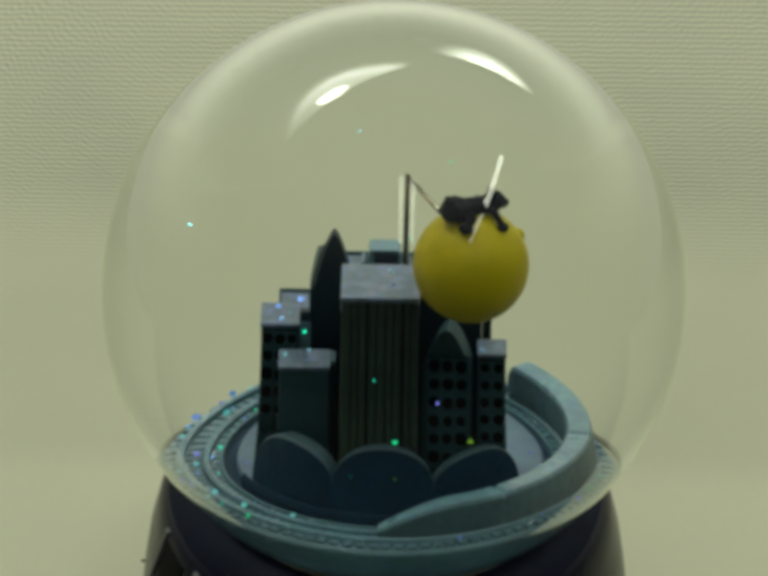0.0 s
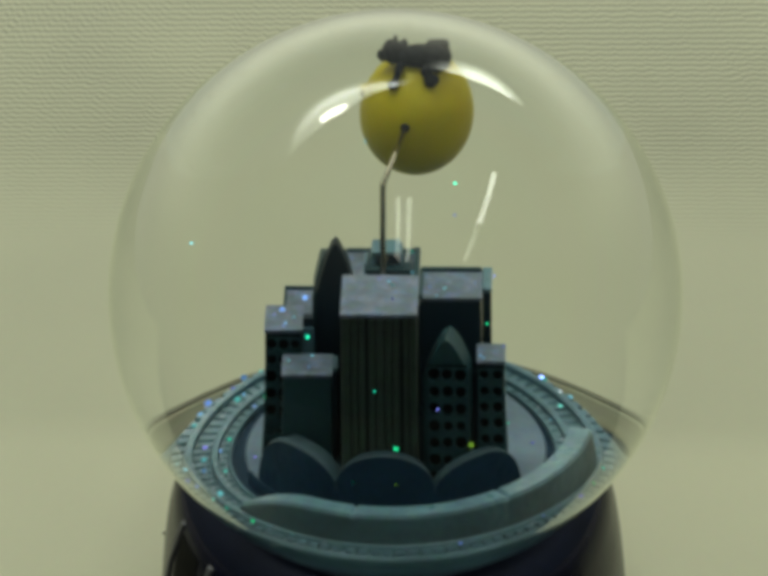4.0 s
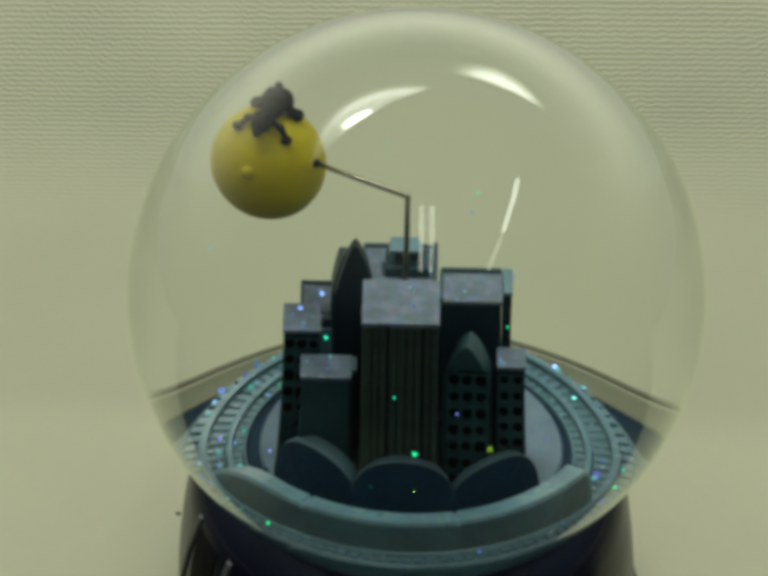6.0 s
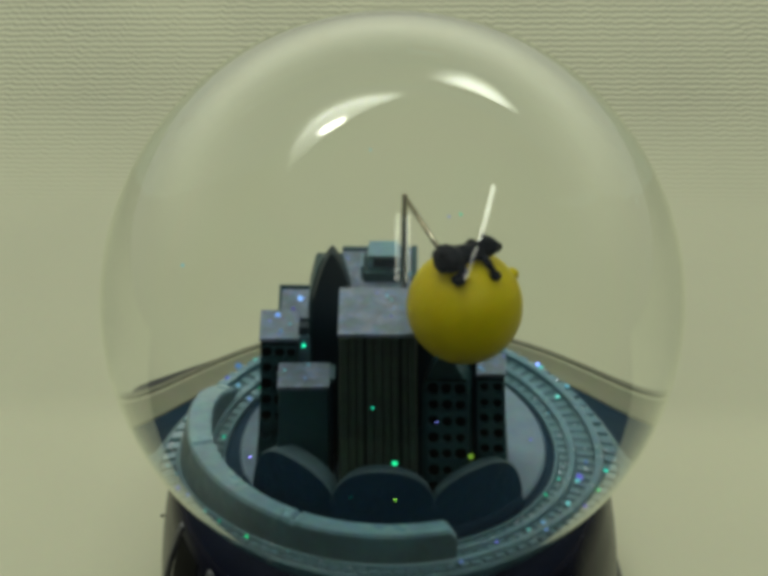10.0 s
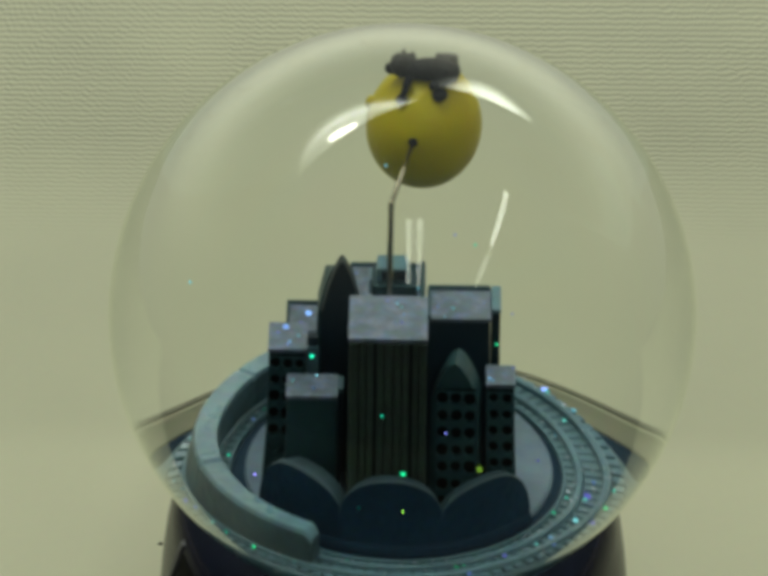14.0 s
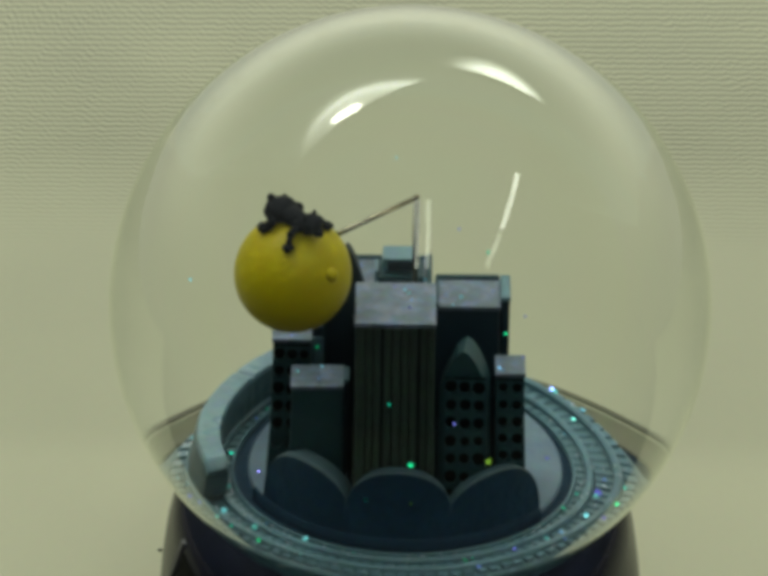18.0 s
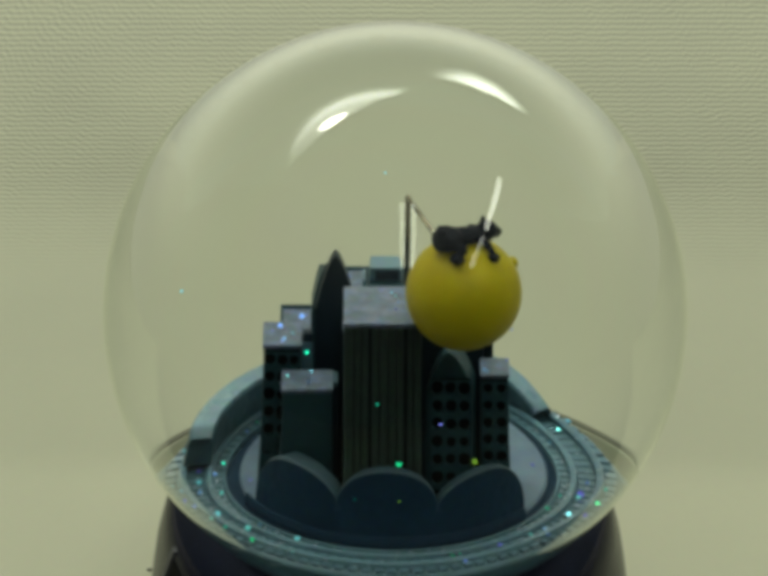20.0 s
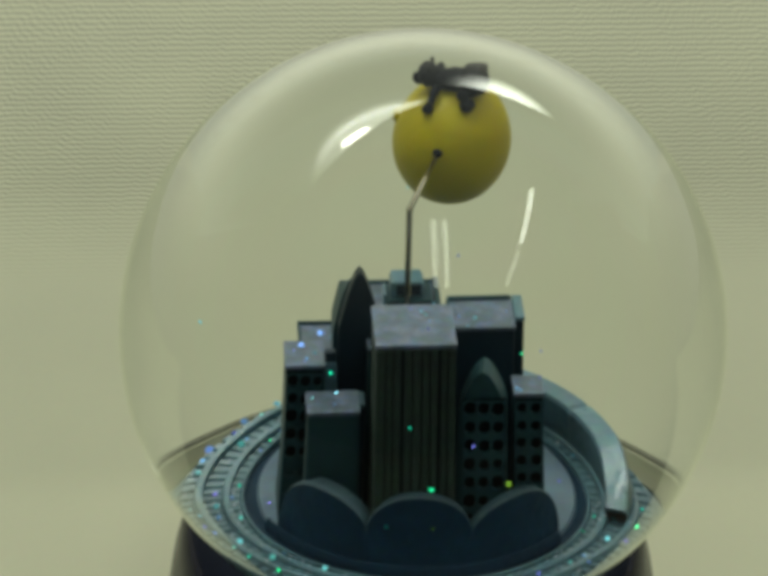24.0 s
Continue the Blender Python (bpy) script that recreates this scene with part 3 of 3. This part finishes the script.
def scallop(mid, half, top, label, r0, free):
    """A round-topped plate that stands along the edge of the ground, with a pale rounded rim."""
    r1, foot, notch = 0.3855, -0.4675, -0.375
    body, rim = bmesh.new(), bmesh.new()
    n, cols, edge = 36, [], []
    for i in range(n + 1):
        f = math.sin((-1 + 2 * i / n) * math.pi / 2)
        a = radians(mid + half * f)
        c, s = math.cos(a), math.sin(a)
        low = foot + 0.04 if f * free > 0 else notch
        z = low + (top - low) * max(1 - abs(f) ** 2.1, 0) ** 0.5
        cols.append([body.verts.new((r * c, r * s, h)) for r, h in ((r0, foot), (r1, foot), (r1, z - 0.005), (r0, z - 0.005))])
        edge.append([rim.verts.new((r * c, r * s, h)) for r, h in ((r0 - 0.001, z - 0.0048), (r1 + 0.001, z - 0.0048), (r1 + 0.001, z - 0.003), (r1 - 0.004, z + 0.001), (r0 + 0.004, z + 0.001), (r0 - 0.001, z - 0.003))])
    for bm, rows in ((body, cols), (rim, edge)):
        k = len(rows[0])
        for p, q in zip(rows, rows[1:]):
            for j in range(k):
                bm.faces.new((p[j], q[j], q[(j + 1) % k], p[(j + 1) % k]))
        bm.faces.new(rows[0])
        bm.faces.new(rows[-1][::-1])
    s = thing("scalloped_screen", (r1 * math.cos(radians(mid)), r1 * math.sin(radians(mid)), foot), label, "screen", "scalloped screens before the city")
    part("plate", body, SCREEN, s, smooth=35)
    # rim colour is lightened over the plate's, as if lit from above
    part("rim", rim, RIM, s, "rounded blue rim, painted paler for light from above", smooth=35)
    return s


# free: the side that falls to the ground and joins no other plate
for mid, half, top, r0, free in ((-131.5, 20.5, -0.278, 0.340, -1), (-92.5, 20, -0.252, 0.358, 0), (-53.5, 20.5, -0.287, 0.360, 1)):
    scallop(mid, half, top, "dark blue round-topped plate with a pale rim, before the towers", r0, free)


# ---- what moves ----
BALL_R, BALL_Z, ORBIT = 0.146, 0.2735, 0.4167
ELBOW = Vector((0.0323 * math.cos(1.316), 0.0323 * math.sin(1.316), 0.3249))


def flying_ball():
    """Built with the ball on the +x side; it turns about the globe's axis."""
    t = thing("orbiting_ball", (0, 0, 0), "yellow ball with a dark sprawling animal, on a bent wire", "ornament")
    c = Vector((ORBIT, 0, BALL_Z))
    part("pole", rod((ELBOW.x, ELBOW.y, -0.02), ELBOW, 0.0078), WIRE, t)
    part("elbow", ball(ELBOW, 0.0085, 12, 8), WIRE, t, smooth=True)
    flat = Vector((c.x - ELBOW.x, c.y - ELBOW.y, 0)).normalized()
    socket = c + (Vector((0, 0, 0.36)) - flat * 0.933) * BALL_R
    d = (socket - ELBOW).normalized()
    part("arm", rod(ELBOW, socket + d * 0.006, 0.0064), WIRE, t, smooth=True)
    s = part("ball", ball(c, BALL_R, 48, 32), YELLOW, t, "yellow painted ball", smooth=True)
    part("nub", ball(c + Vector((0.0, 0.92, 0.39)).normalized() * (BALL_R - 0.004), 0.018, 16, 10), YELLOW, s, smooth=True)
    part("socket", ball(socket, 0.0135, 16, 10, (1, 1, 0.8)), FIGURE, s, "dark hole for the wire", smooth=True)
    # the animal, sprawled along the way it flies: rump low behind, head raised towards +y
    top = c + Vector((0, 0, BALL_R + 0.004))
    def at(x, y, z):
        return top + Vector((x, y, z))
    limbs = [ball(at(0, -0.004, 0.014), 0.028, 14, 10, (1.05, 1.8, 0.85)),
             ball(at(0, -0.046, 0.016), 0.037, 14, 10, (1.2, 1.05, 0.85)),
             ball(at(0.004, -0.070, 0.008), 0.020, 12, 8, (1.5, 0.9, 0.9)),
             ball(at(0, 0.036, 0.012), 0.024, 14, 10, (1.3, 0.9, 0.85)),
             ball(at(0, 0.060, 0.019), 0.027, 12, 8, (1.05, 1.05, 1.0)),
             ball(at(0, 0.084, 0.008), 0.015, 10, 8, (0.9, 1.2, 0.9)),
             rod(at(0, 0.04, 0.010), at(0, 0.062, 0.018), 0.015, 10),
             rod(at(0.006, -0.060, 0.020), at(0.010, -0.070, 0.044), 0.0095, 8), ball(at(0.010, -0.070, 0.044), 0.0105, 8, 6)]
    for sx in (-1, 1):
        # fore leg, hind leg: hip, knee, foot
        for hip, knee, foot, w in (((0.018, 0.036, 0.010), (0.048, 0.040, 0.004), (0.070, 0.050, -0.022), 0.0095), ((0.026, -0.044, 0.012), (0.048, -0.030, 0.006), (0.055, -0.046, -0.012), 0.0125)):
            hip, knee, foot = (at(sx * p[0], p[1], p[2]) for p in (hip, knee, foot))
            limbs += [rod(hip, knee, w, 10), rod(knee, foot, w * 0.85, 10), ball(knee, w * 1.1, 10, 8), ball(foot, w * 1.3, 10, 8, (1.2, 1.2, 0.8))]
        limbs.append(ball(at(sx * 0.015, 0.056, 0.040), 0.0075, 8, 6, (1.0, 0.8, 1.6)))
        limbs.append(ball(at(sx * 0.026, -0.058, 0.030), 0.0095, 10, 8, (1.0, 0.9, 1.3)))
    for bm in limbs:
        for v in bm.verts:
            v.co += Vector([random.uniform(-0.0022, 0.0022) for _ in range(3)])
    part("animal", join(*limbs), FIGURE, t, "dark grey sprawling animal figure", smooth=True)
    return t


FLYER = flying_ball()
TRAIN_LEN = (40, 49, 50)


def train():
    """Three coupled cars bent to the ring; built with the tail at angle 0 and the nose at -138."""
    t = thing("model_train", (0, 0, 0), "pale blue resin train of three cars bent along the circular rails", "train")
    z0, z1, r0, r1 = -0.443, -0.354, 0.439, 0.498
    start = 0.0
    for i, length in enumerate(reversed(TRAIN_LEN)):
        a1, a0 = start, start - length
        start = a0
        n = 40
        bm, rings, lid, strip = bmesh.new(), [], bmesh.new(), []
        for k in range(n + 1):
            f = k / n
            a = radians(a1 + (a0 - a1) * f)
            s = 1.0
            edge = min(f * length, (1 - f) * length)
            if i == 2 and f > 0.4 and (1 - f) * length < 25:
                s = max(1 - (1 - (1 - f) * length / 25) ** 1.8, 0.0) * 0.92 + 0.08
            elif i == 0 and f * length < 3.0:
                s = math.sqrt(max(1 - ((1 - f * length / 3.0) * 0.72) ** 2, 0.05))
            elif edge < 0.9:
                s = math.sqrt(max(1 - ((1 - edge / 0.9) * 0.40) ** 2, 0.05))
            h = z1 - z0
            m = (r0 + r1) / 2
            w = (r1 - r0) / 2 * (0.75 + 0.25 * s)
            top = z0 + h * (0.12 + 0.88 * s)
            half = ((1.0, z0), (1.04, z0 + 0.012), (1.0, top - 0.018), (0.95, top - 0.010), (0.86, top - 0.004), (0.70, top))
            pts = [(m + w * k, z) for k, z in half] + [(m - w * k, z) for k, z in reversed(half)]
            rings.append([bm.verts.new((r * math.cos(a), r * math.sin(a), z)) for r, z in pts])
            # roof strip, its colour lightened as if lit from above
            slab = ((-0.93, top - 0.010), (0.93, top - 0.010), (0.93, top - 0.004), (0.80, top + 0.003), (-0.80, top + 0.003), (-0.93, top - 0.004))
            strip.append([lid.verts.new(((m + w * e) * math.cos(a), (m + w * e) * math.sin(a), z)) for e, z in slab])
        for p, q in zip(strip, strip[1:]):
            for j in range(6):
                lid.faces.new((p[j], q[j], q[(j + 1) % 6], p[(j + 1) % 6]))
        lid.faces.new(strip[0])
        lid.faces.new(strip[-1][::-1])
        for p, q in zip(rings, rings[1:]):
            for j in range(12):
                j2 = (j + 1) % 12
                bm.faces.new((p[j], q[j], q[j2], p[j2]))
        bm.faces.new(rings[0])
        bm.faces.new(rings[-1][::-1])
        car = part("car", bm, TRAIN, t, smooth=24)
        part("roof", lid, FROST_LIT, car, "frosted roof, painted paler for light from above", smooth=30)
    return t


TRAIN_THING = train()


# ---- sleepers ----
def sleepers():
    """Pale slats across the bed, laid all round between and outside the rails."""
    def slat(name, r0, r1, w):
        bm = box(r0, r1, -w / 2, w / 2, -0.4675 if r0 < 0.5 else -0.4725, -0.4575 if r0 < 0.5 else -0.4605, bevel=0.0018)
        for v in bm.verts:
            v.co.z += 0.697
        for v in bm.verts:
            v.co *= U
        me = bpy.data.meshes.new(name)
        bm.to_mesh(me)
        bm.free()
        me.materials.append(RESIN)
        return me
    count = 96
    for name, r0, r1, w in (("sleeper", 0.449, 0.486, 0.0185), ("outer_sleeper", 0.502, 0.524, 0.0235), ("inner_sleeper", 0.411, 0.4325, 0.0165)):
        me = slat(name, r0, r1, w)
        for i in range(count):
            o = new(name, me)
            o.parent = RING
            o.rotation_euler.z = math.tau * (i + random.uniform(-0.07, 0.07)) / count


sleepers()


# ---- glitter ----
def flake_paint(name, colour):
    m = bpy.data.materials.new(name)
    m.use_nodes = True
    n, l = m.node_tree.nodes, m.node_tree.links
    p = n["Principled BSDF"]
    p.inputs["Metallic"].default_value, p.inputs["Roughness"].default_value = 1.0, 0.28
    geo, hsv = n.new("ShaderNodeNewGeometry"), n.new("ShaderNodeHueSaturation")
    hsv.inputs["Color"].default_value = (*colour, 1)
    wide = n.new("ShaderNodeMapRange")
    wide.inputs[3].default_value, wide.inputs[4].default_value = 0.46, 0.54
    l.new(geo.outputs["Random Per Island"], wide.inputs[0])
    l.new(wide.outputs[0], hsv.inputs["Hue"])
    l.new(hsv.outputs[0], p.inputs["Base Color"])
    return m


TINTS = (flake_paint("green_foil", (0.02, 0.95, 0.62)), flake_paint("blue_foil", (0.22, 0.36, 1.0)), flake_paint("cyan_foil", (0.25, 0.85, 1.0)), flake_paint("gold_foil", (0.17, 0.30, 0.03)))
EYE_WAY = Vector((0.0, -0.78, 0.62)).normalized()
LAMP_WAYS = [Vector(v).normalized() for v in ((0.83, 1.21, 1.5), (0.83, 1.21, 1.5), (-0.55, 0.47, 1.5), (0.16, -1.1, 1.5))]


def add_flake(bm, at, size, spread, lamp=None):
    """A six-sided foil flake, turned to glint from a lamp towards the camera."""
    n = (EYE_WAY + (LAMP_WAYS[lamp] if lamp is not None else random.choice(LAMP_WAYS))).normalized()
    n = (n + Vector([random.gauss(0, spread) for _ in range(3)])).normalized()
    turn = n.to_track_quat("Z", "Y").to_matrix().to_4x4()
    m = Matrix.Translation(Vector(at)) @ turn @ pose(0, 0, 0, 0, 0, random.uniform(0, 60))
    bmesh.ops.create_cone(bm, cap_ends=True, segments=6, radius1=size, radius2=size, depth=0.0012, matrix=m)


def glitter():
    groups = [bmesh.new() for _ in TINTS]
    # settled on the ring, thicker on some stretches
    for i in range(60):
        a = math.radians(random.choice((random.uniform(0, 360), random.gauss(165, 30), random.gauss(-15, 30))))
        r = random.choice((0.4220, 0.467, 0.513, 0.467, 0.513)) + random.uniform(-0.008, 0.008)
        add_flake(groups[random.choice((0, 1, 1, 1, 2, 2, 2))], (r * math.cos(a) + TRACK_X, r * math.sin(a) + TRACK_Y, -0.4495), random.choice((0.003, 0.004, 0.005, 0.0065, 0.0085)), 0.12)
    # on the ground and the roofs
    for i in range(8):
        a, r = math.radians(random.choice((random.uniform(-35, 60), random.uniform(120, 200)))), random.uniform(0.30, 0.365)
        add_flake(groups[random.choice((0, 1, 2))], (r * math.cos(a), r * math.sin(a), -0.4535), 0.0030, 0.16)
    roofs = ((-0.126, 0.067, -0.35, -0.158, 0.155, 5), (-0.333, -0.24, -0.11, 0.0, -0.041, 4), (-0.285, -0.205, 0.04, 0.155, -0.086, 4), (-0.284, -0.158, -0.235, -0.14, -0.1, 3),
             (0.08, 0.225, -0.12, 0.005, 0.066, 4), (0.222, 0.29, -0.232, -0.15, -0.057, 3), (-0.13, 0.06, 0.0, 0.22, 0.0, 4))
    for x0, x1, y0, y1, z, n in roofs:
        for i in range(n):
            add_flake(groups[random.choice((1, 1, 2))], (random.uniform(x0, x1), random.uniform(y0, y1), z + 0.0025), random.uniform(0.0022, 0.0042), 0.3)
    # stuck to walls and screens
    for x, y, z, k, size in ((0.013, -0.3580, -0.247, 0, 0.0078), (-0.042, -0.3570, -0.075, 0, 0.004), (0.204, -0.288, -0.277, 3, 0.008), (-0.224, -0.118, -0.061, 0, 0.0058),
                             (0.246, -0.124, -0.011, 0, 0.0036), (0.119, -0.288, -0.172, 1, 0.0034),
                             (-0.293, -0.02, -0.038, 1, 0.008), (-0.24, 0.11, -0.082, 1, 0.008)):
        add_flake(groups[k], (x, y, z), size, 0.03, 3)
    for a, z, k in ((-88, -0.33, 3), (-104, -0.33, 0)):
        add_flake(groups[k], (0.401 * math.cos(radians(a)), 0.401 * math.sin(radians(a)), z), 0.0036, 0.12)
    # fine frosty dust, thickest on the ring's outer sides
    dust = bmesh.new()
    for i in range(220):
        a = math.radians(random.choice((random.uniform(0, 360), random.gauss(190, 40), random.gauss(205, 30), random.gauss(-20, 40))))
        r = random.choice((0.422, 0.467, 0.513, 0.4405, 0.495)) + random.uniform(-0.008, 0.008)
        add_flake(dust, (r * math.cos(a) + TRACK_X, r * math.sin(a) + TRACK_Y, -0.4520 if abs(r - 0.4405) > 0.008 and abs(r - 0.495) > 0.009 else -0.4435), random.uniform(0.0012, 0.0026), 0.30)
    ob = part("glitter_dust", dust, flake_paint("frosty_foil", (0.62, 0.66, 0.78)))
    tagged(ob, "fine frosty glitter dust on the rails", "glitter", kind="stuff")
    for bm, tint, word in zip(groups, TINTS, ("green", "blue", "cyan", "gold")):
        ob = part("glitter_flakes", bm, tint)
        tagged(ob, word + " foil glitter flakes settled on the model city and rails", "glitter", kind="stuff")


glitter()


def drifting_flakes():
    """Single flakes that sink slowly through the water."""
    made = []
    for i in range(6):
        bm = bmesh.new()
        add_flake(bm, (0, 0, 0), random.uniform(0.003, 0.005), 0.10)
        o = part("drifting_flake", bm, TINTS[random.choice((0, 1, 2, 2))])
        tagged(o, "tiny foil glitter flake sinking through the water", "glitter", "drifting glitter flakes")
        a, r = random.uniform(-0.4, math.pi + 0.4), random.uniform(0.35, 0.62)
        made.append((o, Vector((r * math.cos(a), 0.6 * r * math.sin(a) - 0.1, random.uniform(-0.05, 0.5))), Vector((random.uniform(-0.006, 0.006), random.uniform(-0.006, 0.006), random.uniform(-0.012, -0.004)))))
    return made


DRIFT = drifting_flakes()


# ---- relief on the base ----
def relief():
    """Pale uprights that frame black panels round the bell."""
    def surface(z):
        zs = (-1.27, -1.1, -0.96, -0.86, -0.79, -0.745)
        return float(np.interp(z, zs, (1.02, 0.985, 0.95, 0.915, 0.89, 0.855)))
    for a in (-154, -137.5, -121.5):
        bm, rings = bmesh.new(), []
        for k in range(15):
            z = -0.775 - 0.46 * k / 14
            w = 0.016 + 0.004 * math.sin(k * 0.9)
            off = math.radians(a) + (0.035 * math.cos(k / 14 * 3.1) if a != -121.5 else -0.02 * math.cos(k / 5))
            r = surface(z)
            row = []
            for d, lift in ((-w, -0.003), (-w * 0.6, 0.012), (w * 0.6, 0.012), (w, -0.003)):
                row.append(bm.verts.new(((r + lift) * math.cos(off + d / r) - 0.018, (r + lift) * math.sin(off + d / r), z)))
            rings.append(row)
        for p, q in zip(rings, rings[1:]):
            for j in range(4):
                bm.faces.new((p[j], q[j], q[(j + 1) % 4], p[(j + 1) % 4]))
        bm.faces.new(rings[0])
        bm.faces.new(rings[-1])
        part("relief_upright", bm, SILVER, BASE_THING, "dull silver upright", smooth=40)
    for a0, a1 in ((-134.5, -124.5), (-118.5, -104), (-150.5, -140.5)):
        bm, rows = bmesh.new(), []
        for k in range(10):
            z = -0.80 - 0.42 * k / 9
            rows.append([bm.verts.new(((surface(z) + 0.004) * math.cos(radians(a0 + (a1 - a0) * j / 6)) - 0.018, (surface(z) + 0.004) * math.sin(radians(a0 + (a1 - a0) * j / 6)), z)) for j in range(7)])
        back = [[bm.verts.new((v.co.x * 0.99, v.co.y * 0.99, v.co.z)) for v in row] for row in rows]
        for g in (rows, back):
            for p, q in zip(g, g[1:]):
                for j in range(6):
                    bm.faces.new((p[j], q[j], q[j + 1], p[j + 1]))
        for p, q in ((rows[0], back[0]), (rows[-1], back[-1])):
            for j in range(6):
                bm.faces.new((p[j], p[j + 1], q[j + 1], q[j]))
        for j in (0, 6):
            for k in range(9):
                bm.faces.new((rows[k][j], rows[k + 1][j], back[k + 1][j], back[k][j]))
        part("relief_panel", bm, DARK, BASE_THING, "black panel", smooth=40)


relief()


def crumb():
    o = part("crumb", ball((-1.226, 0.335, TABLE_Z + 0.004), 0.013, 12, 8, (1, 0.6, 0.4)), FIGURE, smooth=True)
    tagged(o, "tiny dark crumb lying on the pale paper", "crumb")


crumb()


def motions():
    step = 0.5
    rows_a, rows_b = [], []
    lean = Matrix.Translation((0.003 * U, 0, 0.3 * U)) @ pose(0, 0, 0, 1.58, 0.48, 0) @ Matrix.Translation((0, 0, -0.3 * U))
    # the drive runs a little unevenly: degrees ahead or behind
    when = (0, 2, 4, 5, 6, 7, 8, 9, 10, 11.5, 13, 14, 15, 16, 17, 18, 19.5, 21, 22, 23, 24)
    ahead = (-2.6, -1.0, 0.4, 0.9, 0.3, 1.3, -0.2, -1.8, -0.9, -1.2, -1.0, 2.6, 3.6, 5.0, 4.6, 3.0, 0, -2.6, -2.2, -3.4, -2.0)
    for i in range(49):
        t = i * step
        rows_a.append((t, lean @ pose(0, 0, 0, 0, 0, math.degrees(-7.3240 + 0.62370 * t) + float(np.interp(t, when, ahead)))))
        rows_b.append((t, pose(TRACK_X * U, TRACK_Y * U, 0, 0, 0, -13.0 - 11.45 * (t - 5.0) - float(np.interp(t, (0, 4, 9, 14, 18, 22, 24), (-2.0, 0.3, -1.2, -0.8, 0.3, 2.0, 3.0))))))
    walk(FLYER, rows_a)
    walk(TRAIN_THING, rows_b)
    for ob, at, drift in DRIFT:
        walk(ob, [(t, Matrix.Translation((at + drift * t) * U) @ pose(0, 0, 0, 1.2 * t, 0.8 * t, 0)) for t in (0, 8, 16, 24)])


motions()
